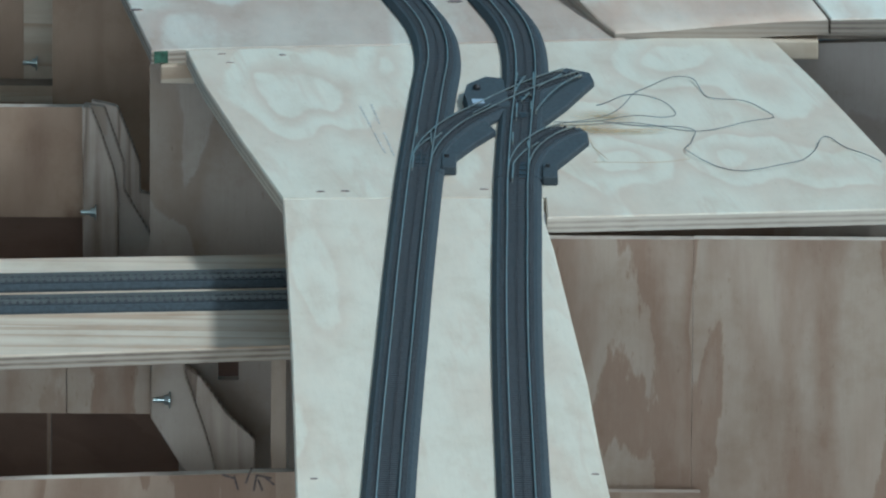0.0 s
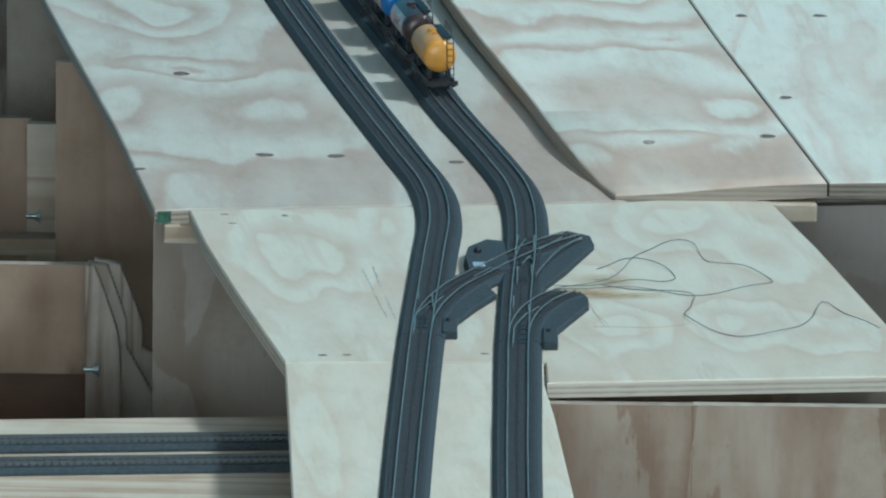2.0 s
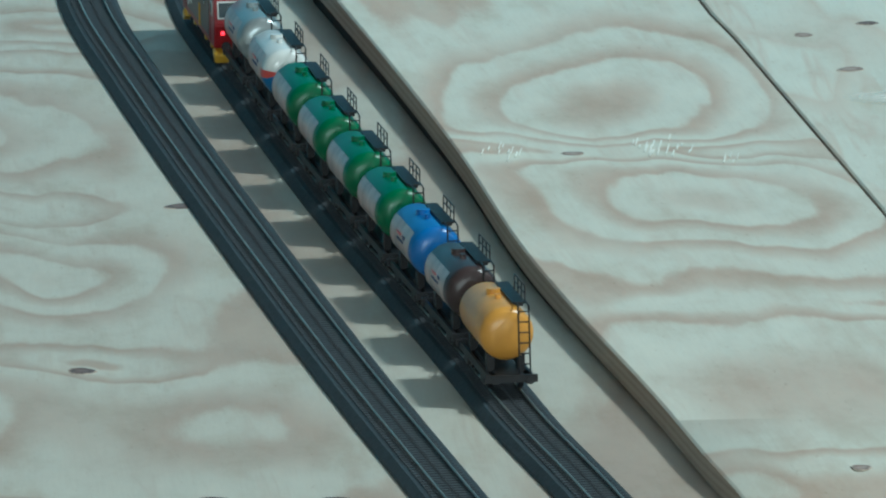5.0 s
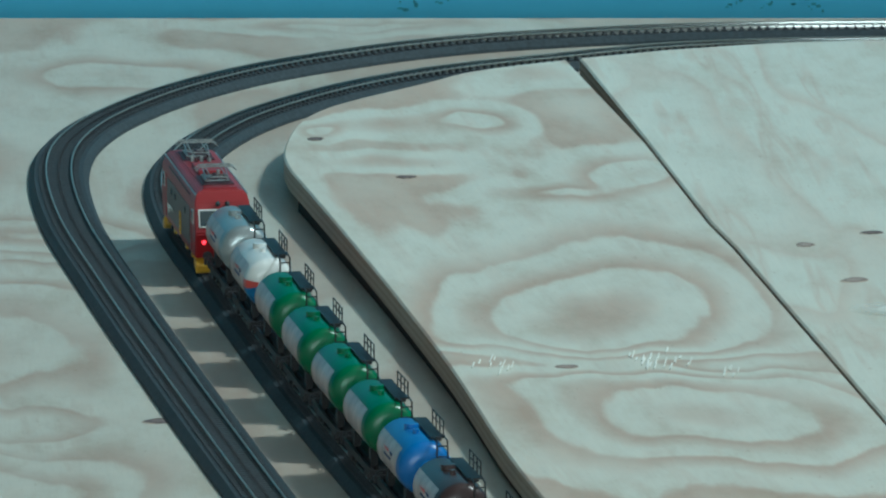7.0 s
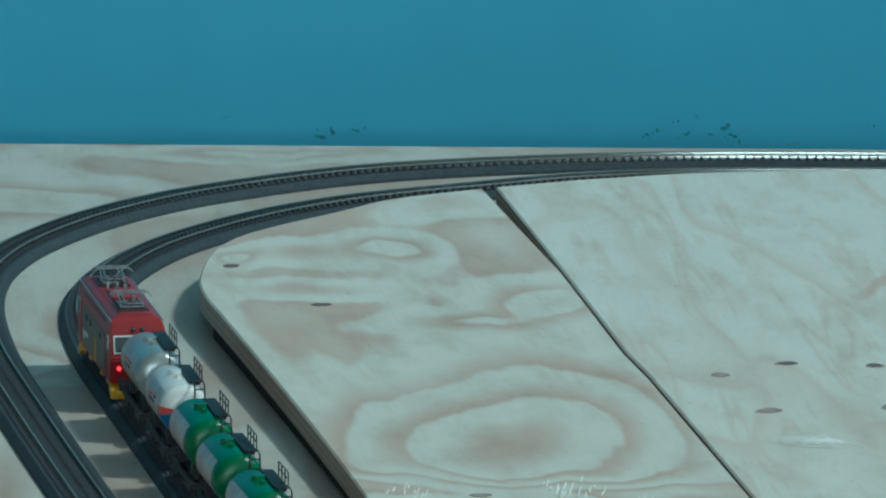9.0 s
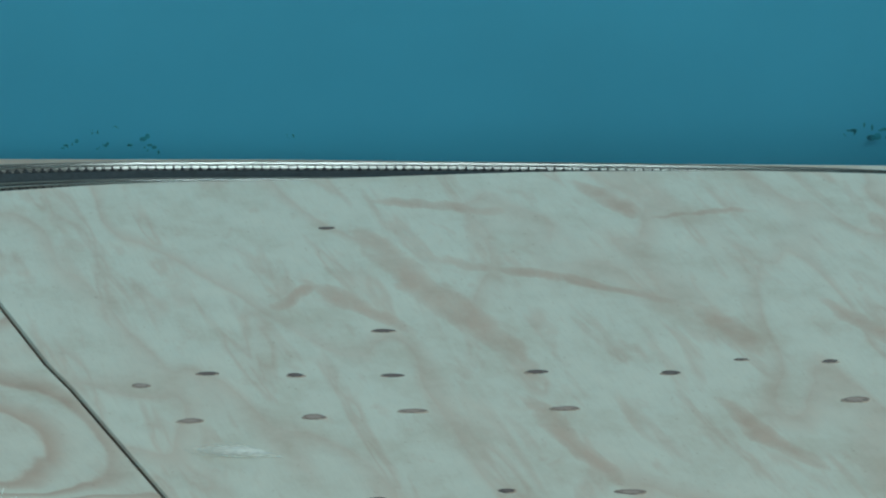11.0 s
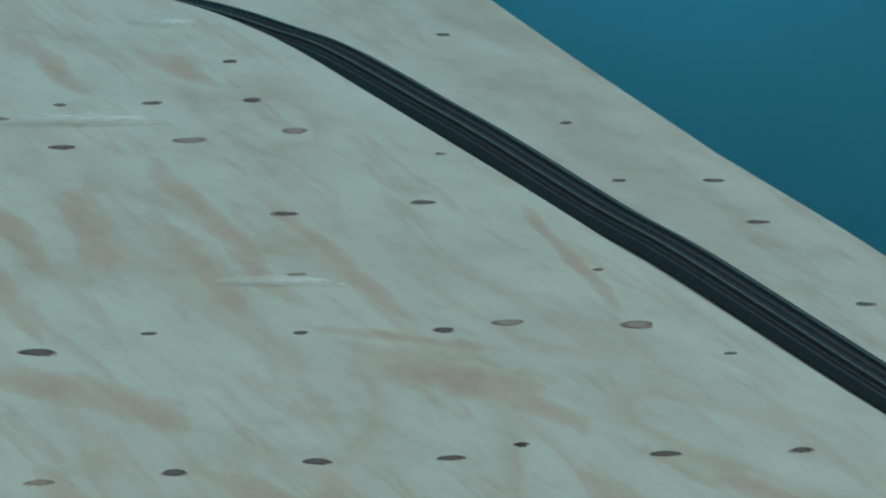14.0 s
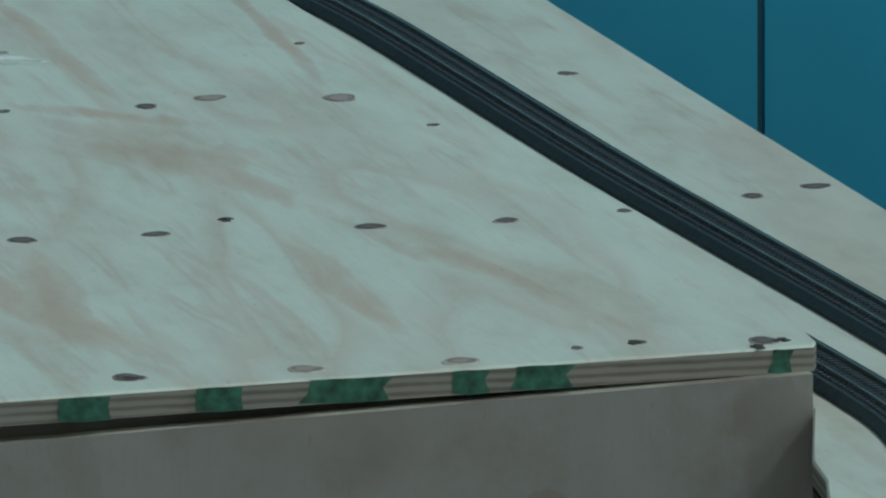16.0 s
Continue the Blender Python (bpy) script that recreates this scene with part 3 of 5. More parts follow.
# ---- tracks ----
OUTER = [(-0.0412, 3.3914), (-0.0358, 3.9351), (-0.0321, 4.2091), (-0.0292, 4.3896), (-0.0264, 4.5788), (-0.0226, 4.7804), (-0.0185, 4.9693), (-0.0098, 5.2460), (-0.0057, 5.3968), (-0.0138, 5.5259), (-0.0400, 5.6772), (-0.1012, 6.0273), (-0.1855, 6.5468), (-0.2456, 6.9369), (-0.2823, 7.1971),
         (-0.2973, 7.4048), (-0.2853, 7.5485), (-0.2472, 7.6769), (-0.1960, 7.7776), (-0.1391, 7.8492), (-0.0635, 7.9161), (0.0170, 7.9569), (0.1375, 7.9889), (0.2678, 7.9971), (0.5072, 7.9865), (0.7056, 7.9552), (0.8750, 7.8830), (0.955, 7.82), (1.02, 7.74), (1.059, 7.664), (1.088, 7.60), (1.113, 7.52), (1.137, 7.43), (1.165, 7.21), (1.182, 7.07), (1.208, 6.81), (1.231, 6.63), (1.27, 6.21), (1.296, 5.98), (1.326, 5.72), (1.352, 5.45), (1.37, 5.2)]
INNER = [(0.0679, 3.3876), (0.0632, 3.9315), (0.0608, 4.2095), (0.0600, 4.3925), (0.0601, 4.5817), (0.0609, 4.7393), (0.0616, 4.9031), (0.0645, 5.0919), (0.0697, 5.3434), (0.0636, 5.5071), (0.0411, 5.6481), (0.0034, 5.8426), (-0.0268, 6.0241), (-0.0927, 6.4070), (-0.1311, 6.6475), (-0.1735, 6.9335), (-0.2049, 7.1494), (-0.2196, 7.3233), (-0.2133, 7.4523), (-0.1879, 7.5674), (-0.1495, 7.6584), (-0.1011, 7.7372), (-0.0436, 7.7987), (0.0268, 7.8465), (0.1272, 7.902), (0.2676, 7.920), (0.5070, 7.912), (0.66, 7.893), (0.80, 7.835), (0.89, 7.77), (0.955, 7.70), (1.0, 7.62), (1.025, 7.555), (1.046, 7.49), (1.067, 7.41), (1.094, 7.20), (1.111, 7.06), (1.137, 6.80), (1.16, 6.62), (1.2005, 6.20), (1.2272, 5.97), (1.2580, 5.72), (1.2765, 5.56), (1.2815, 5.48), (1.275, 5.40), (1.262, 5.30), (1.24, 5.2)]
BEDPROF = [(-0.020, 0.0), (-0.0197, 0.0022), (-0.0160, 0.0062), (0.0160, 0.0062), (0.0197, 0.0022), (0.020, 0.0)]


def track_section(line, base=0.0, rails=None):
    th = thing("track_section", "dark grey plastic railway track section with nickel rails", "track", "model railway track")
    up = Vector((0, 0, base))
    line = [p + up for p in line]
    bm = bmesh.new()
    sweep(bm, line, BEDPROF)
    part("roadbed", bm, BED, th)
    for s in (-0.00825, 0.00825):
        bm = bmesh.new()
        sweep(bm, line, [(s - 0.0010, 0.0062), (s - 0.0006, 0.0074), (s - 0.0004, 0.0090), (s + 0.0004, 0.0090), (s + 0.0006, 0.0074), (s + 0.0010, 0.0062)], 1)
        sweep(bm, line, [(s - 0.00055, 0.0090), (s - 0.00055, 0.0096), (s - 0.0003, 0.0098), (s + 0.0003, 0.0098), (s + 0.00055, 0.0096), (s + 0.00055, 0.0090)], 0)
        part("rail", bm, rails or [RAIL, RAILWEB], th, "thin nickel rail")
    bm = bmesh.new()
    for a, b in zip(line, line[1:]):
        t = (b - a).normalized()
        m = Matrix.Translation((a + b) / 2 + Vector((0, 0, 0.0069))) @ Matrix.Rotation(math.atan2(t.y, t.x), 4, "Z")
        add_box(bm, m, 0.0034, 0.0265, 0.0010)
        add_box(bm, m @ Matrix.Translation((0, 0, 0.0012)), 0.0016, 0.0012, 0.0016)
        for side in (-0.0095, 0.0095):
            add_box(bm, m @ Matrix.Translation((0, side, 0.0009)), 0.0013, 0.0014, 0.0019)
    tagged(part("sleeper_strip", bm, SLEEPER, th), kind="stuff")
    return th


def lay_track(points, base=0.0, rails=None):
    line = spline(points, 0.0063)
    n = 30
    for i in range(0, len(line) - 4, n):
        track_section(line[i:i + n + 1], base, rails)


lay_track(OUTER)
lay_track(INNER)

# turnouts and slip: the branching roads lie a hair higher than the through roads
lay_track([(-0.0190, 4.95), (-0.0165, 5.0), (-0.0080, 5.06), (0.0090, 5.125), (0.0340, 5.185), (0.0600, 5.243), (0.0840, 5.290), (0.1110, 5.331)], 0.0005)
lay_track([(0.0618, 4.93), (0.0640, 4.98), (0.0720, 5.035), (0.0880, 5.085), (0.1080, 5.118)], 0.0005)


def turnout(name, label, bed, rails, boxes):
    """The extra bed, blades, check rails and throw slots of a turnout."""
    th = thing(name, label, "turnout", "turnouts")
    bm = prism(bed, 0.0056, 0.0054, 0.001)
    part("roadbed", bm, [BED, BED], th)
    for pts in rails:
        bm = bmesh.new()
        line = [p + Vector((0, 0, 0.0006)) for p in spline(pts, 0.006)]
        sweep(bm, line, [(-0.0004, 0.0062), (-0.0004, 0.0090), (0.0004, 0.0090), (0.0004, 0.0062)], 1)
        sweep(bm, line, [(-0.0006, 0.0090), (-0.0006, 0.0097), (0.0006, 0.0097), (0.0006, 0.0090)], 0)
        part("check_rail" if len(pts) == 2 else "blade", bm, [RAIL, RAILWEB], th, "short bright rail")
    for x0, y0, x1, y1 in boxes:
        bm = bmesh.new()
        add_box(bm, Matrix.Translation(((x0 + x1) / 2, (y0 + y1) / 2, 0.0074)), abs(x1 - x0), abs(y1 - y0), 0.0012, 0.0002)
        for k in range(3):
            add_box(bm, Matrix.Translation(((x0 + x1) / 2, y0 + (y1 - y0) * (0.2 + 0.3 * k), 0.0082)), abs(x1 - x0) * 1.25, 0.004, 0.0008)
        part("throw_slot", bm, BLACK, th)


turnout("turnout", "dark grey turnout with short bright blades and check rails",
        [(-0.012, 4.945), (0.0, 4.950), (0.0123, 5.0135), (0.0272, 5.063), (0.0439, 5.1092), (0.030, 5.17), (0.0, 5.11)],
        [[(-0.0252, 4.9452), (-0.0242, 4.985), (-0.0239, 5.005), (-0.0190, 5.030), (-0.0112, 5.0582)], [(-0.0105, 5.088), (-0.0095, 5.0393)], [(-0.007, 5.0546), (-0.0005, 5.0814)], [(-0.022, 5.075), (-0.0222, 5.115)]],
        [(-0.0215, 4.9600, -0.0145, 5.0130)])
turnout("turnout", "dark grey turnout with short bright blades and check rails",
        [(0.071, 4.92), (0.0830, 4.93), (0.0934, 4.9749), (0.1216, 5.0735), (0.121, 5.1001), (0.1145, 5.1228), (0.085, 5.085)],
        [[(0.0572, 4.907), (0.0580, 4.944), (0.0586, 4.9663), (0.0635, 4.993), (0.0704, 5.0229)], [(0.0705, 5.0493), (0.0712, 5.0150)], [(0.0737, 5.0268), (0.0801, 5.0458)], [(0.058, 5.045), (0.0583, 5.085)]],
        [(0.0622, 4.9190, 0.0684, 4.9790)])
turnout("double_slip", "dark grey double slip crossing with tangled rails",
        [(0.0775, 5.1179), (0.1033, 5.2037), (0.1279, 5.3029), (0.1248, 5.3347), (0.1043, 5.3541), (0.0783, 5.3053), (0.060, 5.27), (0.060, 5.15)],
        [[(0.0777, 5.1646), (0.0846, 5.2037), (0.0951, 5.2512), (0.1055, 5.2832), (0.1185, 5.3115)], [(0.0626, 5.3138), (0.0609, 5.2750)], [(0.0617, 5.1913), (0.0612, 5.1331)], [(0.0763, 5.3142), (0.0757, 5.2585)],
         [(0.0254, 5.1552), (0.0406, 5.1907)], [(0.0805, 5.2600), (0.1010, 5.3110)], [(0.0745, 5.2250), (0.0640, 5.2300)], [(0.0660, 5.205), (0.0725, 5.235)], [(0.0735, 5.1700), (0.0740, 5.2050)], [(0.0600, 5.2350), (0.0640, 5.2700), (0.0700, 5.3050)]],
        [(0.0637, 5.2700, 0.0704, 5.3040), (0.0642, 5.1420, 0.0692, 5.1640), (0.0640, 5.2050, 0.0720, 5.2400)])

YELLOW = plain("yellow_plastic", (0.62, 0.36, 0.03), 0.4)
GREENPAINT = plain("green_marker_paint", (0.050, 0.125, 0.080), 0.75, vary=0.55, scale=160)


def knot_material(name, rim, core, blend, bark):
    """A dark broken rim round a paler core, frayed into the tan wood about it, a little different on each piece."""
    m, nt, b = material(name, 0.8)
    co = nt.nodes.new("ShaderNodeTexCoord")
    mp = nt.nodes.new("ShaderNodeMapping")
    mp.inputs["Location"].default_value, mp.inputs["Scale"].default_value = (-1.0, -1.0, 0), (2.0, 2.0, 0)
    nt.links.new(co.outputs["Generated"], mp.inputs["Vector"])
    ln = nt.nodes.new("ShaderNodeVectorMath")
    ln.operation = "LENGTH"
    nt.links.new(mp.outputs["Vector"], ln.inputs[0])
    n = node(nt, "ShaderNodeTexNoise", Scale=330.0, Detail=4.0)
    nt.links.new(co.outputs["Object"], n.inputs["Vector"])
    info = nt.nodes.new("ShaderNodeObjectInfo")
    level = math_node(nt, "MULTIPLY_ADD", n.outputs["Fac"], 0.9, math_node(nt, "MULTIPLY_ADD", info.outputs["Random"], 0.16, -0.53))
    r = ramp(nt, math_node(nt, "ADD", ln.outputs["Value"], level), [(blend, core), (blend + 0.22, rim), (0.80, rim), (1.0, bark)])
    nt.links.new(r.outputs["Color"], b.inputs["Base Color"])
    return m


KNOT = knot_material("grey_brown_knot", (0.10, 0.078, 0.075), (0.165, 0.125, 0.118), 0.35, (0.48, 0.39, 0.32))
PLUG = knot_material("brown_wood_plug", (0.23, 0.18, 0.16), (0.37, 0.30, 0.265), 0.45, (0.54, 0.45, 0.365))
BARK = plain("dark_bark", (0.105, 0.082, 0.075), 0.9, vary=0.3, scale=300)
STEEL = plain("zinc_bolt", (0.35, 0.42, 0.42), 0.35, 0.9)
WIRE = plain("grey_wire_sheath", (0.10, 0.12, 0.13), 0.5)
WIREBROWN = plain("tan_wire_sheath", (0.52, 0.39, 0.24), 0.6)


def point_motor(x, y, sx, sy, turn=0):
    th = thing("point_motor", "small dark grey plastic point motor beside the track", "point motor", "point motors")
    th.matrix_world = pose(x, y, 0, 0, 0, turn)
    bm = bmesh.new()
    add_box(bm, Matrix.Translation((0, 0, 0.004)), sx, sy, 0.008, 0.0012)
    part("housing", bm, BED, th)
    bm = bmesh.new()
    bmesh.ops.create_cone(bm, cap_ends=True, segments=12, radius1=0.0022, radius2=0.0018, depth=0.003, matrix=Matrix.Translation((-sx * 0.15, sy * 0.2, 0.0092)))
    part("lever", bm, BLACK, th)


point_motor(0.0050, 4.985, 0.0125, 0.050)
point_motor(0.0885, 4.950, 0.0125, 0.050)


def signal_decoder(x, y):
    th = thing("slip_motor", "dark plastic slip motor housing with a pale label", "point motor", "point motors")
    th.matrix_world = pose(x, y, 0, 0, 0, 4)
    bm = bmesh.new()
    pts = [(-0.017, -0.055), (0.022, -0.055), (0.024, 0.058), (0.008, 0.066), (-0.012, 0.034), (-0.017, 0.0)]
    top = [bm.verts.new((px * 0.9, py * 0.95, 0.009)) for px, py in pts]
    low = [bm.verts.new((px, py, 0.0)) for px, py in pts]
    bm.faces.new(top)
    for i in range(len(pts)):
        bm.faces.new((low[i], low[(i + 1) % 6], top[(i + 1) % 6], top[i]))
    bmesh.ops.recalc_face_normals(bm, faces=bm.faces[:])
    part("housing", bm, BED, th)
    bm = bmesh.new()
    bmesh.ops.create_uvsphere(bm, u_segments=12, v_segments=8, radius=0.0035, matrix=Matrix.Translation((-0.004, 0.012, 0.0105)))
    part("knob", bm, BLACK, th)
    bm = bmesh.new()
    add_box(bm, Matrix.Translation((-0.006, -0.035, 0.0092)), 0.010, 0.016, 0.0006)
    part("label_plate", bm, plain("pale_blue_label", (0.35, 0.42, 0.5), 0.4), th)


signal_decoder(0.0325, 5.238)


def wire(points, r, mat, label):
    cu = bpy.data.curves.new("wire", "CURVE")
    cu.dimensions, cu.bevel_depth, cu.bevel_resolution = "3D", r, 2
    line = spline(points, 0.006)
    sp = cu.splines.new("POLY")
    sp.points.add(len(line) - 1)
    for k, (p, q) in enumerate(zip(sp.points, line)):
        p.co = (q.x, q.y, r + 0.0012 * (1 + math.sin(k * 0.37 + r * 9e4)), 1)
    cu.materials.append(mat)
    tagged(new("wire", cu), label, "wire", "loose wires")


wire([(0.0928, 5.157), (0.131, 5.169), (0.1597, 5.181), (0.1834, 5.1755), (0.1956, 5.193), (0.1914, 5.226), (0.175, 5.254), (0.1535, 5.265), (0.1291, 5.224)], 0.00038, WIRE, "thin grey wire curling on the plywood board")
wire([(0.0928, 5.153), (0.131, 5.172), (0.1507, 5.225), (0.1657, 5.281), (0.1906, 5.333), (0.2123, 5.327), (0.2255, 5.26), (0.2563, 5.239), (0.2777, 5.196), (0.2691, 5.174), (0.216, 5.133), (0.1498, 5.155), (0.095, 5.150)], 0.00034, WIRE, "thin grey wire looped on the plywood board")
wire([(0.1309, 5.163), (0.2041, 5.135), (0.2082, 5.096), (0.2019, 5.057), (0.2184, 5.011), (0.2505, 4.981), (0.2886, 5.007), (0.3087, 5.056), (0.3206, 5.11), (0.3416, 5.057), (0.366, 5.011)], 0.00038, WIRE, "long grey wire trailing to the board edge")
wire([(0.092, 5.150), (0.12, 5.135), (0.16, 5.128), (0.185, 5.128)], 0.00024, WIREBROWN, "short tan wire beside the turnout")
wire([(0.121, 5.10), (0.127, 5.06), (0.137, 5.01)], 0.00024, WIREBROWN, "short tan wire end beside the turnout")
wire([(0.125, 5.012), (0.17, 5.003), (0.206, 5.03)], 0.0002, WIREBROWN, "thin tan wire lying on the plywood")


# ---- knots, plugs and screw holes in the veneer: parts of their boards ----
def board(name):
    return bpy.data.objects[name]


def knot(parent, x, y, r=0.008, dark=True, long=1.0):
    z = deck_z(x, y) if "deck" in parent else 0.0
    if "left" in parent:
        z -= droop(x, y)
    r *= 0.92
    bm = bmesh.new()
    n = 14
    ring = []
    for k in range(n):
        a = 2 * math.pi * k / n
        w = 1 + 0.14 * math.sin(2 * a + x * 60) + 0.1 * math.sin(3 * a + y * 40)
        ring.append((r * w * math.cos(a) * long, r * 1.0 * w * math.sin(a)))
    low = [bm.verts.new((px, py, 0.0)) for px, py in ring]
    top = [bm.verts.new((px * 0.94, py * 0.94, 0.0004)) for px, py in ring]
    bm.faces.new(top)
    for k in range(n):
        bm.faces.new((low[k], low[(k + 1) % n], top[(k + 1) % n], top[k]))
    bmesh.ops.recalc_face_normals(bm, faces=bm.faces[:])
    ob = part("knot" if dark else "wood_plug", bm, KNOT if dark else PLUG, board(parent))
    ob.location = (x, y, z)


for x, y, r, d in [(0.612, 6.995, .007, 1), (0.674, 6.9925, .008, 1), (0.7703, 7.0, .010, 1), (0.8541, 6.9987, .009, 1), (0.8996, 7.0418, .005, 1), (0.9574, 7.036, .007, 1), (1.0207, 7.0327, .008, 1), (1.0272, 7.1786, .006, 1), (0.768, 7.226, .005, 1), (0.8134, 7.5491, .008, 1),
                   (0.6162, 6.86, .011, 0), (0.6813, 6.873, .010, 0), (0.7774, 6.8763, .011, 0), (0.882, 6.8917, .009, 1), (0.9623, 6.8998, .011, 0), (1.0304, 6.9189, .010, 0)]:
    knot("right_deck_board", x, y, r, d)
for x, y, r, d in [(0.6392, 6.5988, .009, 1), (0.7243, 6.621, .008, 1), (0.798, 6.6146, .011, 0), (0.9827, 6.6408, .009, 1), (1.0696, 6.6607, .008, 1),
                   (0.3867, 6.5846, .007, 1), (0.459, 6.5732, .010, 0), (0.3394, 7.1369, .008, 1), (0.5576, 7.0076, .005, 1), (0.6797, 7.1443, .008, 1), (0.3204, 7.54, .006, 1)]:
    knot("right_deck_board", x, y, r, d)
# rows repeat along the veneer
for x0, y0 in ((0.181, 6.9575), (0.2235, 6.9951), (0.2778, 6.983), (0.3375, 6.976)):
    knot("right_deck_board", x0, y0, 0.0075, x0 > 0.2)
for x0, y0 in ((0.2081, 6.8326), (0.2835, 6.838), (0.3449, 6.8515), (0.4374, 6.8497)):
    knot("right_deck_board", x0, y0, 0.0095, False)
for x0, y0 in ((0.4272, 6.9787), (0.5096, 6.9659)):
    knot("right_deck_board", x0, y0, 0.008, True)
for x0, y0, r in ((1.106, 6.82, .004), (1.1357, 6.4273, .004), (1.1649, 6.1671, .004), (1.01, 5.9454, .004)):
    knot("right_deck_board", x0, y0, r, True)
for x0, y0, r in ((0.7424, 5.8976, .009), (0.9623, 6.4500, .006), (0.62, 6.24, .009)):
    knot("right_deck_board", x0, y0, r, False)
for x0, y0, r in ((0.816, 5.908, .009), (0.8951, 5.9215, .009), (0.9669, 5.9162, .008), (1.0811, 5.9035, .009), (1.1538, 5.8977, .008), (1.22, 5.905, .005)):
    knot("right_deck_board", x0, y0, r, True)
for x0, y0, r in ((0.9385, 6.2761, .005), (1.0192, 6.2668, .008), (1.0581, 6.2813, .010), (1.1291, 6.2598, .012), (0.786, 6.25, .012), (0.8541, 6.2914, .005)):
    knot("right_deck_board", x0, y0, r, x0 < 1.05)
for x0, y0, r in ((1.1599, 5.5789, .005), (1.222, 5.565, .010), (0.8953, 5.5705, .010), (1.064, 5.5617, .010), (0.985, 5.565, .010), (1.127, 5.575, .004)):
    knot("right_deck_board", x0, y0, r, x0 < 0.95 or x0 > 1.1)
for x0, y0 in ((0.180, 5.673), (0.0321, 6.5697), (-0.1284, 7.3858), (-0.0679, 7.2322)):
    knot("left_deck_board", x0, y0, 0.007, x0 < 0)
for x0, y0 in ((0.2857, 5.6894),):
    knot("left_deck_board", x0, y0, 0.008, True, 1.2)
for x0, y0 in ((0.306, 5.848), (0.2735, 6.2022), (0.3468, 6.2013), (0.3091, 6.5658)):
    knot("right_deck_board", x0, y0, 0.007, True)
for x0, y0, r in ((-0.2462, 6.0159, .009), (-0.2045, 6.5159, .010), (-0.0711, 6.5336, .010), (-0.1625, 5.670, .008), (-0.099, 5.669, .008), (0.008, 5.6495, .007), (-0.4373, 6.843, .007), (-0.2714, 5.6051, .006)):
    knot("main_board", x0, y0, r, True, 1.1)
for x0, y0, r in ((1.2239, 7.5359, .006), (1.2402, 6.9477, .006), (1.299, 6.9401, .007), (1.3098, 6.5048, .007), (1.2448, 7.1682, .005), (1.2985, 6.788, .008), (1.3355, 6.110, .008), (1.3760, 6.131, .009)):
    knot("main_board.001", x0, y0, r, True)
for x0, y0 in ((-0.0917, 3.9524), (0.1164, 3.9715)):
    knot("approach_board", x0, y0, 0.0024, True, 1.3)
for x0, y0 in ((-0.1924, 5.425), (-0.14, 5.4228), (-0.08, 4.90), (-0.1, 4.898), (0.034, 4.91), (-0.185, 5.39)):
    knot("crossing_board", x0, y0, 0.0028, True, 1.4)

SPLINTER = plain("dark_splinter_hole", (0.07, 0.055, 0.055), 0.9)
for k, (x0, y0) in enumerate(((0.8951, 5.5673), (1.158, 5.5784), (1.2314, 5.5642), (1.2155, 5.5521), (1.0086, 5.9422))):
    bm = bmesh.new()
    for q in range(3):
        a = k * 1.7 + q * 2.1
        add_box(bm, Matrix.Translation((0.0018 * math.cos(a), 0.003 * math.sin(a), 0.0003)) @ Matrix.Rotation(a, 4, "Z"), 0.0048 - 0.001 * q, 0.0045, 0.0006)
    ob = part("splinter", bm, SPLINTER, board("right_deck_board"), "small dark splintered hole")
    ob.location = (x0, y0, deck_z(x0, y0))
FIBRE = plain("white_torn_fibre", (0.82, 0.83, 0.77), 0.8)
random.seed(5)
for a, b, n in (((-0.022, 6.590), (0.002, 6.575), 10), ((0.070, 6.590), (0.104, 6.582), 22), ((0.121, 6.550), (0.132, 6.550), 6)):
    bm = bmesh.new()
    for q in range(n):
        f = random.random()
        x0, y0 = a[0] + (b[0] - a[0]) * f + random.gauss(0, 0.003), a[1] + (b[1] - a[1]) * f + random.gauss(0, 0.012)
        add_box(bm, Matrix.Translation((x0, y0, deck_z(x0, y0) + 0.0004)) @ Matrix.Rotation(1.5 + random.gauss(0, 0.006), 4, "Z"), random.uniform(0.008, 0.026), random.uniform(0.0005, 0.0010), 0.0006)
    tagged(part("fibre_tuft", bm, FIBRE, board("left_deck_board"), "pale torn wood fibres"), kind="stuff")

SCRATCH, snt, sb = material("pale_sanding_mark", 0.6)
sb.inputs["Base Color"].default_value = (0.86, 0.86, 0.79, 1)
sco = snt.nodes.new("ShaderNodeTexCoord")
sgr = snt.nodes.new("ShaderNodeTexGradient")
sgr.gradient_type = "SPHERICAL"
snt.links.new(sco.outputs["Object"], sgr.inputs["Vector"])
sno = node(snt, "ShaderNodeTexNoise", Scale=7.0, Detail=4.0)
snt.links.new(sco.outputs["Object"], sno.inputs["Vector"])
snt.links.new(math_node(snt, "MULTIPLY", math_node(snt, "MULTIPLY", sgr.outputs["Fac"], sno.outputs["Fac"]), 2.3), sb.inputs["Alpha"])
for x, y, w, d in ((0.80, 7.326, 0.095, 0.020), (0.937, 6.987, 0.10, 0.022), (1.016, 7.34, 0.035, 0.02), (0.967, 6.432, 0.06, 0.016), (0.24, 6.73, 0.04, 0.02)):
    bm = bmesh.new()
    bmesh.ops.create_circle(bm, cap_ends=True, segments=20, radius=1.0)
    ob = part("sanding_mark", bm, SCRATCH, board("right_deck_board"), "pale sanding mark")
    ob.location, ob.scale = (x, y, deck_z(x, y) + 0.0003), (w, d * 1.5, 1)
    ob.rotation_euler = (-0.0082, 0.0166, 0.05)

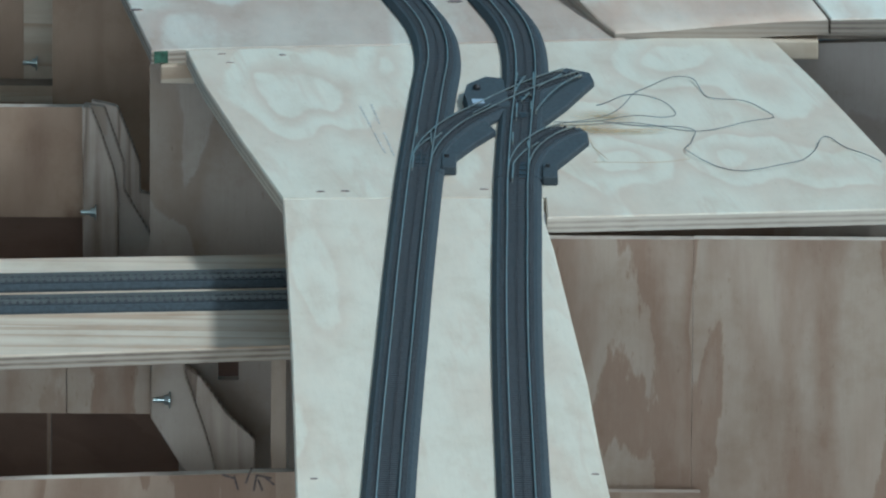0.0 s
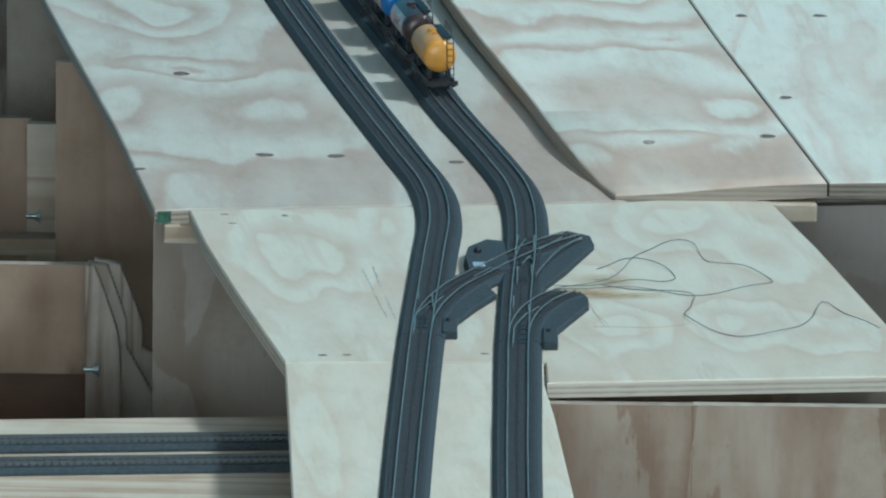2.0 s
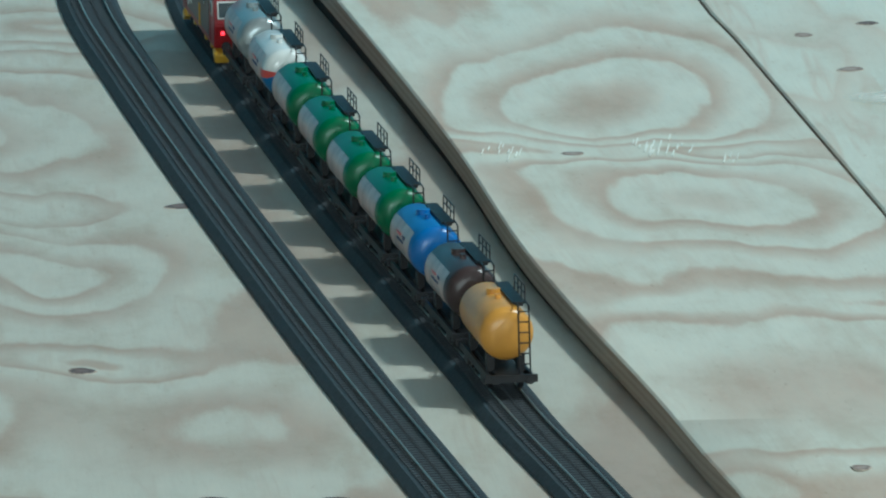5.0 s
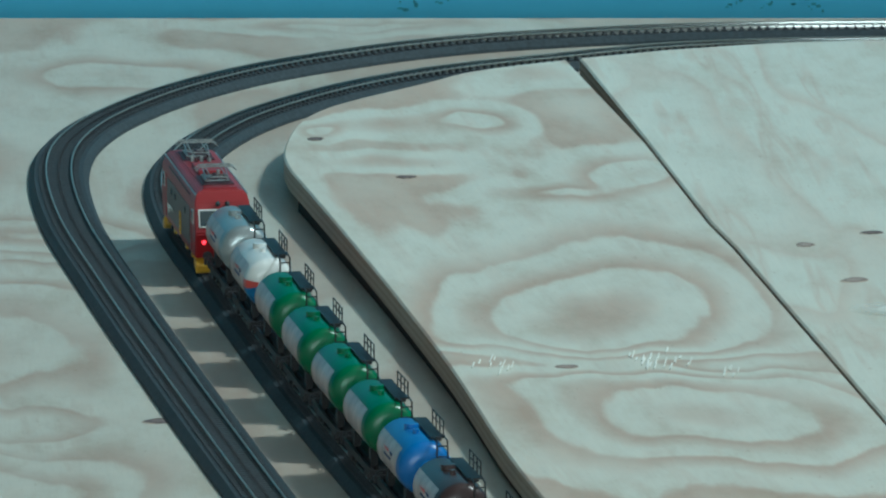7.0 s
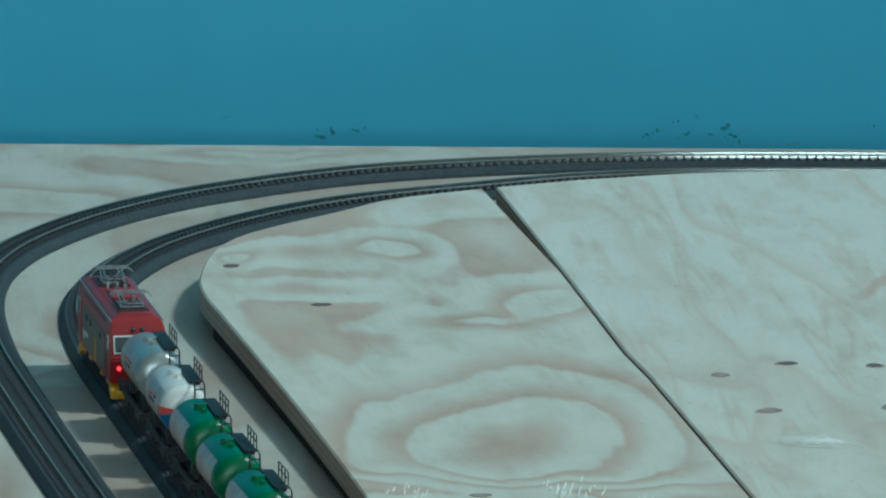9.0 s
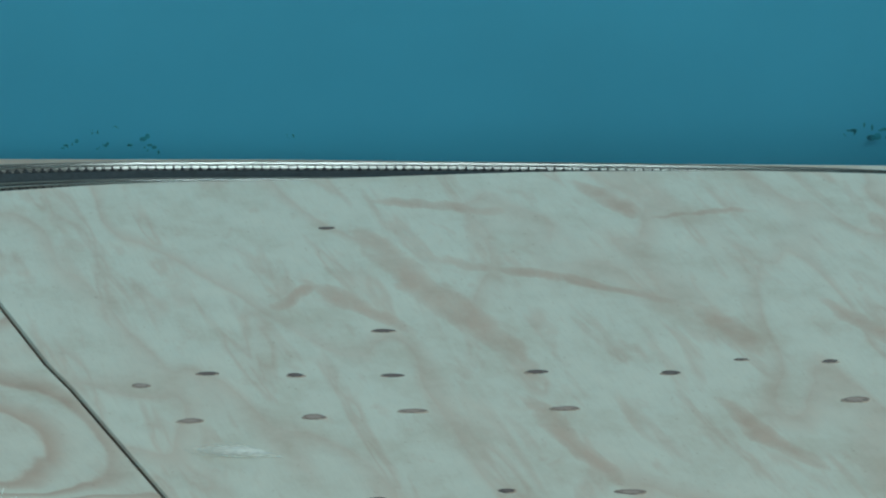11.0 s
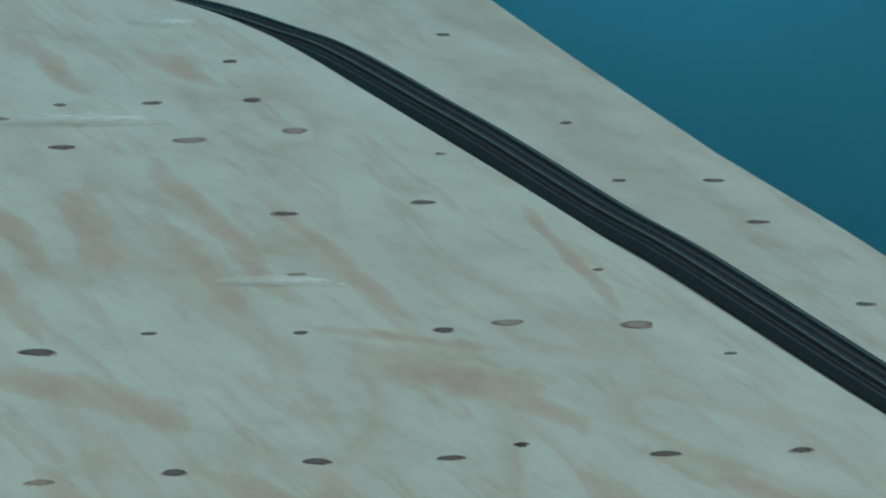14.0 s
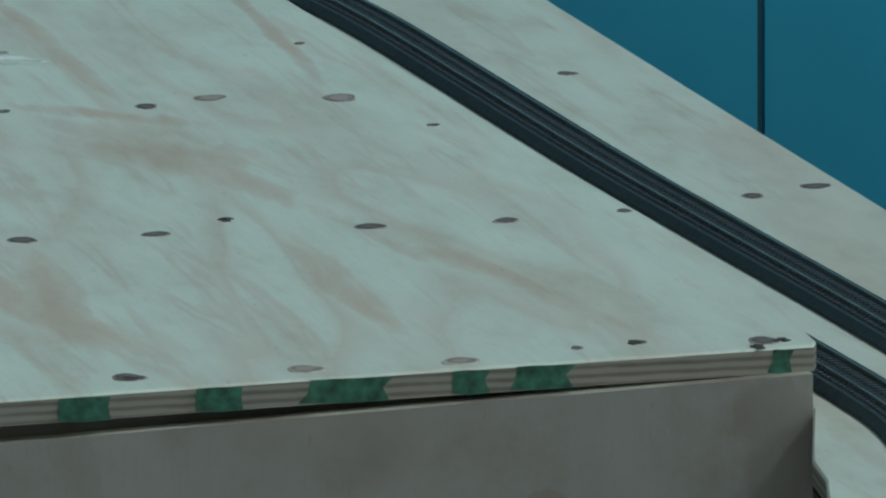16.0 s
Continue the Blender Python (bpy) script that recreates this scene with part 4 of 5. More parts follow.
STAIN, gnt2, gb2 = material("yellow_glue_stain", 0.5)
gb2.inputs["Base Color"].default_value = (0.50, 0.36, 0.17, 1)
gco = gnt2.nodes.new("ShaderNodeTexCoord")
ggr = gnt2.nodes.new("ShaderNodeTexGradient")
ggr.gradient_type = "SPHERICAL"
gnt2.links.new(gco.outputs["Object"], ggr.inputs["Vector"])
gno = node(gnt2, "ShaderNodeTexNoise", Scale=5.0, Detail=4.0)
gnt2.links.new(gco.outputs["Object"], gno.inputs["Vector"])
gnt2.links.new(math_node(gnt2, "MULTIPLY", math_node(gnt2, "MULTIPLY", ggr.outputs["Fac"], gno.outputs["Fac"]), 1.1), gb2.inputs["Alpha"])
for x, y, w, d, h in ((0.118, 5.140, 0.035, 0.026, 0.0006), (0.150, 5.128, 0.045, 0.016, 0.0008), (0.135, 5.185, 0.03, 0.03, 0.0004)):
    bm = bmesh.new()
    bmesh.ops.create_circle(bm, cap_ends=True, segments=20, radius=1.0)
    ob = part("glue_stain", bm, STAIN, board("crossing_board"), "yellowish glue stain")
    ob.location, ob.scale = (x, y, h), (w, d, 1)
PENCIL = plain("grey_pencil", (0.48, 0.49, 0.47), 0.7, vary=0.5, scale=90)
for x0, y0, x1, y1 in ((-0.071, 5.2204, -0.060, 5.135), (-0.058, 5.118, -0.0476, 5.038), (-0.0615, 5.2277, -0.0535, 5.150), (-0.0500, 5.120, -0.0404, 5.0279)):
    for k in range(7):
        f = k / 7 + 0.02
        a, b = Vector((x0, y0, 0.0004)).lerp(Vector((x1, y1, 0.0004)), f), Vector((x0, y0, 0.0004)).lerp(Vector((x1, y1, 0.0004)), f + 0.08)
        bm = bmesh.new()
        add_box(bm, Matrix.Translation((a + b) / 2) @ Matrix.Rotation(math.atan2(b.y - a.y, b.x - a.x), 4, "Z"), (b - a).length, 0.0016 + 0.0006 * math.sin(k * 3), 0.0003)
        part("pencil_bar", bm, PENCIL, board("crossing_board"))

# green marker strokes on the deck's front edge and one board end
FRONT_A, FRONT_B = Vector((0.9665, 5.5420)), Vector((1.2443, 5.5479))
for a, b in ((-0.41, -0.31), (-0.155, -0.065), (0.04, 0.205), (0.32, 0.39), (0.43, 0.545), (0.915, 0.958)):
    p = FRONT_A.lerp(FRONT_B, (a + b) / 2)
    if a < 0:
        p = Vector((0.9665 + (a + b) / 2 * 0.278, 5.5420 + (a + b) / 2 * 0.0150))
    bm = bmesh.new()
    w = (b - a) * 0.139
    m = Matrix.Translation((p.x, p.y - 0.0004, deck_z(p.x, p.y) - 0.0075)) @ Matrix.Rotation(0.02 if a > 0 else 0.04, 4, "Z")
    rim = [(-w * 0.8, 0.0064), (-w * 0.2, 0.0066), (w * 1.05, 0.0060), (w * 0.9, 0.001), (w * 1.0, -0.0058), (0.1 * w, -0.0062), (-w, -0.0052), (-w * 0.85, 0.0)]
    f = [bm.verts.new(m @ Vector((q + 0.0012 * math.sin(9 * k + a * 50), 0, z))) for k, (q, z) in enumerate(rim)]
    bk = [bm.verts.new(v.co + Vector((0, 0.0006, 0))) for v in f]
    bm.faces.new(f)
    for k in range(8):
        bm.faces.new((f[k], bk[k], bk[(k + 1) % 8], f[(k + 1) % 8]))
    bmesh.ops.recalc_face_normals(bm, faces=bm.faces[:])
    part("green_mark", bm, GREENPAINT, board("right_deck_board"), "green marker stroke on the edge")
bm = bmesh.new()
add_box(bm, Matrix.Translation((-0.2455, 5.4388, -0.006)) @ Matrix.Rotation(0.24, 4, "Z"), 0.012, 0.0012, 0.0105)
part("green_mark", bm, GREENPAINT, board("main_board"), "green marker stroke on the edge")


# ---- frames and panels of the layout ----
def panel(name, y, pts, thick, mat, label, cat="panel", lean=0.0, edge=None):
    """An upright board: its outline as (x, z) in the plane y, its thickness going back."""
    bm = bmesh.new()
    f = [bm.verts.new((x, y + lean * x, z)) for x, z in pts]
    k = [bm.verts.new((x, y + thick + lean * x, z)) for x, z in pts]
    bm.faces.new(f)
    bm.faces.new(k[::-1])
    n = len(pts)
    for i in range(n):
        q = bm.faces.new((f[i], k[i], k[(i + 1) % n], f[(i + 1) % n]))
        q.material_index = 1
    bmesh.ops.recalc_face_normals(bm, faces=bm.faces[:])
    return tagged(part(name, bm, [mat, edge or EDGE]), label, cat)


def rect(x0, z0, x1, z1):
    return [(x0, z0), (x1, z0), (x1, z1), (x0, z1)]


panel("support_panel", 5.470, rect(-0.256, -0.79, 0.085, -0.0125), 0.012, PLY_GREY, "grey-brown plywood panel under the board edge")
panel("front_panel", 5.545 - 0.02, [(0.30, -0.79), (1.242, -0.79), (1.242, 0.0200), (0.825, 0.0045), (0.30, -0.010)], 0.012, PLY_FRONT, "large grey-brown plywood front panel below the deck", lean=0.012)
panel("side_panel", 4.790, rect(0.04, -0.79, 0.20385, -0.0130), 0.012, PLY_PANEL, "tan plywood panel with dark flame figure")
panel("side_panel", 4.790, rect(0.20415, -0.79, 0.70, -0.0125), 0.012, PLY_PANEL, "tan plywood panel with dark flame figure")
panel("lower_panel", 4.745, rect(0.06, -0.79, 0.211, -0.213), 0.010, PLY_BROWN, "brown plywood offcut with a pale top edge")
panel("module_panel", 6.15, rect(-0.3660, -0.79, -0.22, -0.0189), 0.012, PLY_MODULE, "brown plywood module side panel with a pale sawn top", edge=PALE_EDGE)
panel("module_panel", 6.75, rect(-0.4363, -0.79, -0.33, -0.0321), 0.012, PLY_GREY, "grey plywood module side panel with a pale sawn top", edge=PALE_EDGE)
panel("module_panel", 6.37, rect(-0.80, -0.79, -0.3985, -0.120), 0.012, PLY_MODULE, "brown plywood module front panel")
panel("module_panel", 5.65, [(-0.80, -0.198), (-0.3165, -0.198), (-0.319, -0.098), (-0.80, -0.098)], 0.012, PLY_MODULE, "brown plywood module front panel")
# backing added behind the gap, in the painted shade colour
panel("back_panel", 5.662, rect(-0.80, -0.79, -0.3175, -0.105), 0.012, RECESS_SHADE, "backing panel coloured dark for the shade inside the module")
panel("timber_post", 6.335, [(-0.4000, -0.79), (-0.3690, -0.79), (-0.3690, -0.118), (-0.4000, -0.118)], 0.012, PINE, "pale timber post with a slanted grain", "post")
panel("timber_rail", 6.300, rect(-0.80, -0.238, -0.368, -0.222), 0.03, PINE, "pale timber rail across the module", "rail")


def slats(name, y, outlines, mats, label, cat="brace"):
    """Boards screwed together in layers, the front one first."""
    th = thing(name, label, cat)
    for k, pts in enumerate(outlines):
        bm = bmesh.new()
        f = [bm.verts.new((x, y + 0.013 * k, z)) for x, z in pts]
        b = [bm.verts.new((x, y + 0.013 * k + 0.012, z)) for x, z in pts]
        bm.faces.new(f)
        bm.faces.new(b[::-1])
        for q in range(len(pts)):
            e = bm.faces.new((f[q], b[q], b[(q + 1) % len(pts)], f[(q + 1) % len(pts)]))
            e.material_index = 1
        bmesh.ops.recalc_face_normals(bm, faces=bm.faces[:])
        bmesh.ops.bevel(bm, geom=bm.edges[:], offset=0.0012, segments=1, affect="EDGES")
        part("slat", bm, [mats[k % len(mats)], EDGE], th)


slats("slanted_brace", 5.600, [
    [(-0.3195, -0.087), (-0.312, -0.087), (-0.302, -0.112), (-0.291, -0.146), (-0.288, -0.165), (-0.285, -0.40), (-0.318, -0.40)],
    [(-0.318, -0.087), (-0.300, -0.090), (-0.283, -0.140), (-0.283, -0.165), (-0.259, -0.206), (-0.257, -0.40), (-0.31, -0.40)],
    [(-0.312, -0.087), (-0.289, -0.092), (-0.269, -0.144), (-0.269, -0.169), (-0.258, -0.172), (-0.2565, -0.40), (-0.30, -0.40)]],
    [OLDPINE, PLY_GREY, OLDPINE], "weathered slanted brace of layered plywood slats")
panel("slanted_brace", 7.100, [(-0.4967, -0.0372), (-0.480, -0.0372), (-0.4615, -0.125), (-0.4584, -0.2752), (-0.455, -0.40), (-0.462, -0.40), (-0.4661, -0.2693), (-0.4866, -0.168), (-0.4973, -0.1324)], 0.014, PLY_GREY, "weathered slanted plywood brace", "brace")
panel("back_panel", 7.20, rect(-0.466, -0.79, -0.40, -0.025), 0.012, PLY_GREY, "grey plywood panel behind the module frames")
panel("timber_post", 7.30, rect(-0.4953, -0.79, -0.4775, 0.06), 0.012, PLY_BROWN, "dark brown upright post before the wall", "post")
panel("cross_beam", 4.760, rect(-0.80, -0.154, -0.3036, -0.105), 0.012, PLY_PANEL, "tan plywood beam below the bridge board", "beam")
panel("cross_beam", 4.760, rect(-0.3028, -0.154, -0.2355, -0.105), 0.012, PLY_PANEL, "tan plywood beam offcut below the bridge board", "beam")
slats("timber_post", 4.722, [
    [(-0.234, -0.100), (-0.207, -0.100), (-0.206, -0.113), (-0.190, -0.160), (-0.172, -0.230), (-0.165, -0.40), (-0.180, -0.40), (-0.205, -0.195), (-0.234, -0.148)],
    [(-0.210, -0.105), (-0.194, -0.117), (-0.173, -0.148), (-0.150, -0.169), (-0.147, -0.40), (-0.19, -0.40)]],
    [PLY_GREY, OLDPINE], "pale slanted post of weathered boards below the bridge", "post")
panel("thin_post", 4.90, rect(-0.3245, -0.79, -0.3215, -0.112), 0.02, PLY_PANEL, "thin plywood upright under the bridge", "post")
panel("module_panel", 4.860, [(-0.215, -0.79), (-0.136, -0.79), (-0.136, -0.110), (-0.166, -0.110), (-0.166, -0.150), (-0.183, -0.150), (-0.183, -0.110), (-0.215, -0.110)], 0.012, PLY_GREY, "brown plywood panel notched under the bridge")
panel("timber_post", 4.700, rect(-0.1365, -0.79, -0.1245, -0.0935), 0.14, PLY_PANEL, "plywood upright with bare layered edge", "post")
panel("cross_beam", 4.480, [(-0.80, -0.79), (-0.105, -0.79), (-0.105, -0.1295), (-0.80, -0.1555)], 0.012, PLY_BROWN, "tan plywood beam with bark marks", "beam")
for x, z, w, a in ((-0.166, -0.134, 0.010, 0.3), (-0.160, -0.139, 0.012, 1.3), (-0.150, -0.133, 0.014, -1.2), (-0.145, -0.139, 0.013, -1.4), (-0.138, -0.134, 0.012, 0.2), (-0.141, -0.141, 0.010, 1.2), (-0.134, -0.137, 0.011, 0.7)):
    bm = bmesh.new()
    add_box(bm, Matrix.Translation((x, 4.4797, z)) @ Matrix.Rotation(a, 4, "Y"), w, 0.0010, 0.0016, 0.0003)
    part("bark_mark", bm, BARK, board("cross_beam.002"))
panel("inner_panel", 4.95, rect(0.086, -0.30, 0.287, -0.0125), 0.012, PLY_BROWN, "brown plywood panel behind the board front")
panel("inner_panel", 4.98, rect(0.28, -0.30, 0.42, -0.0125), 0.012, PLY_GREY, "grey plywood panel behind the board front")
# backing added so the opening under the bridge reads as shaded
panel("back_panel", 5.20, rect(-0.80, -0.79, -0.135, -0.152), 0.012, RECESS_SHADE, "backing panel coloured dark brown for the shade deep under the bridge")


def block(x, y, z, sx, sy, sz, label):
    bm = bmesh.new()
    add_box(bm, Matrix.Translation((x, y, z)), sx, sy, sz, 0.0012)
    return tagged(part("timber_block", bm, PINE), label, "block", "timber blocks")


block(-0.2310, 5.449, -0.0205, 0.029, 0.03, 0.016, "pale sawn timber block under the board corner")
block(0.3040, 5.510, -0.0085, 0.042, 0.03, 0.016, "pale sawn timber block under the deck")


def bolt(x, y, z):
    th = thing("bolt", "zinc bolt with nut and washer through the frame", "bolt", "zinc bolts")
    th.matrix_world = pose(x, y, z)
    turn = Matrix.Rotation(radians(90), 4, "Y")
    for name, r, depth, at, seg in (("shank", 0.0021, 0.012, -0.004, 12), ("nut", 0.0042, 0.0036, 0.0005, 6), ("washer", 0.0068, 0.0012, 0.0030, 20)):
        bm = bmesh.new()
        bmesh.ops.create_cone(bm, cap_ends=True, segments=seg, radius1=r, radius2=r, depth=depth, matrix=Matrix.Translation((at, 0, 0)) @ turn)
        part(name, bm, STEEL, th)


for p in ((-0.2215, 4.7145, -0.131), (-0.3105, 5.5925, -0.180), (-0.3905, 6.3275, -0.206)):
    bolt(*p)

# bridge with two tracks at a lower level
bridge = [(-1.2, 4.905), (-0.3665, 4.9905), (-0.1327, 5.0137), (0.05, 5.03), (0.05, 4.72), (-0.1226, 4.6937), (-0.3525, 4.6529), (-1.2, 4.54)]
tagged(part("bridge_board", prism(bridge, -0.08, T), [PINE, EDGE]), "pale timber bridge board at a lower level", "board")
lay_track([(-1.15, 4.80), (-0.361, 4.888), (-0.130, 4.913), (0.03, 4.93)], -0.08, [RAILDULL, RAILDULL])
lay_track([(-1.15, 4.724), (-0.358, 4.812), (-0.127, 4.837), (0.03, 4.853)], -0.08, [RAILDULL, RAILDULL])

# ---- picture frames leaning behind the board ----
FRAMEBLACK = plain("black_frame_lacquer", (0.004, 0.005, 0.010), 0.6)
FRAMEBLACK.node_tree.nodes["Principled BSDF"].inputs["Specular IOR Level"].default_value = 0.15
LIP = plain("grey_frame_lip", (0.16, 0.19, 0.20), 0.5)
POSTER = plain("charcoal_print", (0.056, 0.073, 0.080), 0.4, scale=30)
WHITEINK = plain("white_ink", (0.52, 0.57, 0.58), 0.5)
BLUEINK = plain("dark_blue_ink", (0.03, 0.06, 0.18), 0.5)
REDINK = plain("faded_red_ink", (0.28, 0.09, 0.09), 0.5)


def picture_frame(dx, dy, front):
    w, h = 0.545, 0.40
    th = thing("picture_frame", "black framed charcoal poster lettered in white" if front else "black picture frame stacked behind another", "picture frame", "stacked picture frames")
    th.matrix_world = pose(0.7885 + dx, 8.12 + dy, 0.0, 0, 0, 4.3) @ pose(0, 0, 0.000, -4, -1.6, 0)
    top = 0.030
    for nm, x, z, sx, sz in (("top_rail", w / 2, top, w, 0.010), ("bottom_rail", w / 2, top - h, w, 0.010), ("side_rail", 0.005, top - h / 2, 0.010, h - 0.010), ("side_rail", w - 0.005, top - h / 2, 0.010, h - 0.010)):
        bm = bmesh.new()
        add_box(bm, Matrix.Translation((x, 0, z)), sx, 0.022, sz, 0.0012)
        part(nm, bm, FRAMEBLACK, th)
        if nm == "top_rail":
            bm = bmesh.new()
            add_box(bm, Matrix.Translation((x, -0.0112, z - 0.0016)), sx * 0.98, 0.0012, 0.0012)
            part("inner_lip", bm, LIP, th, "grey inner lip")
    bm = bmesh.new()
    add_box(bm, Matrix.Translation((w / 2, 0.002, top - h / 2)), w - 0.02, 0.004, h - 0.010)
    part("poster", bm, POSTER, th)
    if front:
        cu = bpy.data.curves.new("lettering", "FONT")
        cu.body, cu.size, cu.extrude, cu.space_character = "PARIS", 0.0285, 0.0002, 1.12
        cu.offset = 0.0011
        ob = new("lettering", cu)
        cu.materials.append(WHITEINK)
        ob.parent = th
        ob.matrix_basis = pose(0.2267, -0.0006, -0.013, 90, 0, 0)
        for k, m in enumerate((BLUEINK, WHITEINK, REDINK)):
            bm = bmesh.new()
            add_box(bm, Matrix.Translation((0.148 + 0.0082 * k, -0.0004, 0.0 - 0.001 * k)), 0.0082, 0.0008, 0.019)
            part("flag_stripe", bm, m, th)


picture_frame(0.0, 0.0, True)
picture_frame(-0.006, 0.030, False)
picture_frame(-0.011, 0.060, False)
picture_frame(-0.015, 0.090, False)

# scuffs on the blue wall
SCUFF = plain("dark_blue_scuff", (0.06, 0.30, 0.42), 0.8, vary=0.4, scale=120)
for x, z, a in ((-0.0767, -0.0191, 0.010), (-0.0511, -0.0152, 0.007), (0.1632, -0.0191, 0.008), (0.1868, -0.0201, 0.006), (0.2134, -0.0162, 0.010), (0.2232, -0.0221, 0.008), (0.1809, -0.0093, 0.004), (0.3245, -0.0132, 0.004), (-0.1485, -0.0083, 0.003), (0.1967, -0.0064, 0.003), (0.7487, -0.0104, 0.014), (0.7655, -0.0123, 0.010), (0.7363, -0.0117, 0.006)):
    bm = bmesh.new()
    for q in range(5):
        c = x * 90 + q * 2.3
        m = Matrix.Translation((x + a * 0.7 * math.cos(c), 8.2792, z + a * 0.35 * math.sin(c * 1.7))) @ Matrix.Rotation(radians(90), 4, "X") @ Matrix.Diagonal((a * (0.15 + 0.10 * math.sin(c)), a * (0.14 + 0.06 * math.cos(c)), 1, 1))
        bmesh.ops.create_circle(bm, cap_ends=True, segments=9, radius=1, matrix=m)
    part("scuff", bm, SCUFF, board("wall_north"), "dark scuff in the paint")


# ---- the train, standing on the inner track ----
RED = plain("red_loco_paint", (0.28, 0.012, 0.018), 0.4, vary=0.08)
DARKSIDE = plain("charcoal_loco_panel", (0.03, 0.032, 0.036), 0.35)
PANTO = plain("silver_pantograph", (0.34, 0.37, 0.365), 0.38, 0.75, vary=0.35, scale=500)
WINDOW = plain("dark_window_glass", (0.06, 0.08, 0.09), 0.08)
WHITEPAINT = plain("white_gloss_paint", (0.75, 0.78, 0.76), 0.2, vary=0.03)
LAMPRED, lnt, lb = material("red_tail_light", 0.3)
lb.inputs["Base Color"].default_value = (0.8, 0.02, 0.03, 1)
lb.inputs["Emission Color"].default_value = (1, 0.03, 0.05, 1)
lb.inputs["Emission Strength"].default_value = 4.0
LAMPWHITE, wnt, wb = material("white_head_lamp", 0.3)
wb.inputs["Emission Color"].default_value, wb.inputs["Emission Strength"].default_value = (1.0, 0.9, 0.85, 1), 5.0
CHROME = plain("polished_tank_metal", (0.40, 0.45, 0.46), 0.3, 0.6, vary=0.06)
GREEN = plain("green_tank_paint", (0.006, 0.135, 0.05), 0.3, vary=0.08)
TANKBLUE = plain("blue_tank_paint", (0.02, 0.15, 0.45), 0.28, vary=0.06)
BROWN = plain("dark_brown_tank_paint", (0.045, 0.028, 0.028), 0.3)
ORANGE = plain("orange_tank_paint", (0.62, 0.30, 0.05), 0.3)
STRIPERED = plain("red_stripe_paint", (0.62, 0.07, 0.06), 0.3)
STRIPEBLUE = plain("blue_stripe_paint", (0.02, 0.16, 0.38), 0.3)
# shiny label film; its pinkish tone paints in the reflection on the tank side
SHINE = plain("reflection_tinted_label_film", (0.56, 0.45, 0.42), 0.32, 0.35, vary=0.3, scale=90)

RAILTOP = 0.0098
ride = spline(INNER, 0.004)
start = min(range(len(ride)), key=lambda k: (ride[k] - Vector((-0.178, 6.965, 0))).length)


def on_track(back, half):
    """The pose of a vehicle whose middle is that far behind the loco's tail, riding on two points."""
    def at(d):
        k = max(0, min(len(ride) - 1, start - round(d / 0.004)))
        return ride[k]
    a, b = at(back + half), at(back - half)
    t = (b - a).normalized()
    return Matrix.Translation((a + b) / 2 + Vector((0, 0, RAILTOP))) @ Matrix.Rotation(math.atan2(t.y, t.x), 4, "Z")


def loft(levels):
    """Rectangular rings: (z, half length, half width)."""
    bm = bmesh.new()
    rings = []
    for z, a, b in levels:
        rings.append([bm.verts.new(p) for p in ((a, b, z), (-a, b, z), (-a, -b, z), (a, -b, z))])
    for r, q in zip(rings, rings[1:]):
        for k in range(4):
            bm.faces.new((r[k], r[(k + 1) % 4], q[(k + 1) % 4], q[k]))
    bm.faces.new(rings[0][::-1])
    bm.faces.new(rings[-1])
    bmesh.ops.recalc_face_normals(bm, faces=bm.faces[:])
    bmesh.ops.bevel(bm, geom=bm.edges[:], offset=0.0008, segments=2, affect="EDGES")
    return bm


def rod(bm, a, b, r, seg=6):
    a, b = Vector(a), Vector(b)
    q = (b - a).to_track_quat("Z", "Y").to_matrix().to_4x4()
    bmesh.ops.create_cone(bm, cap_ends=True, segments=seg, radius1=r, radius2=r, depth=(b - a).length, matrix=Matrix.Translation((a + b) / 2) @ q)


def wheelset(parent, x, r=0.0055):
    bm = bmesh.new()
    for s in (-0.0085, 0.0085):
        bmesh.ops.create_cone(bm, cap_ends=True, segments=18, radius1=r, radius2=r * 0.96, depth=0.0026, matrix=Matrix.Translation((x, s, r)) @ Matrix.Rotation(radians(90), 4, "X"))
    rod(bm, (x, -0.010, r), (x, 0.010, r), 0.0011)
    part("wheelset", bm, BLACK, parent)


def bar(name, a, b, r, mat, parent, seg=6):
    bm = bmesh.new()
    rod(bm, a, b, r, seg)
    return part(name, bm, mat, parent)


PLINTH = plain("dark_red_roof_plinth", (0.055, 0.018, 0.026), 0.5)


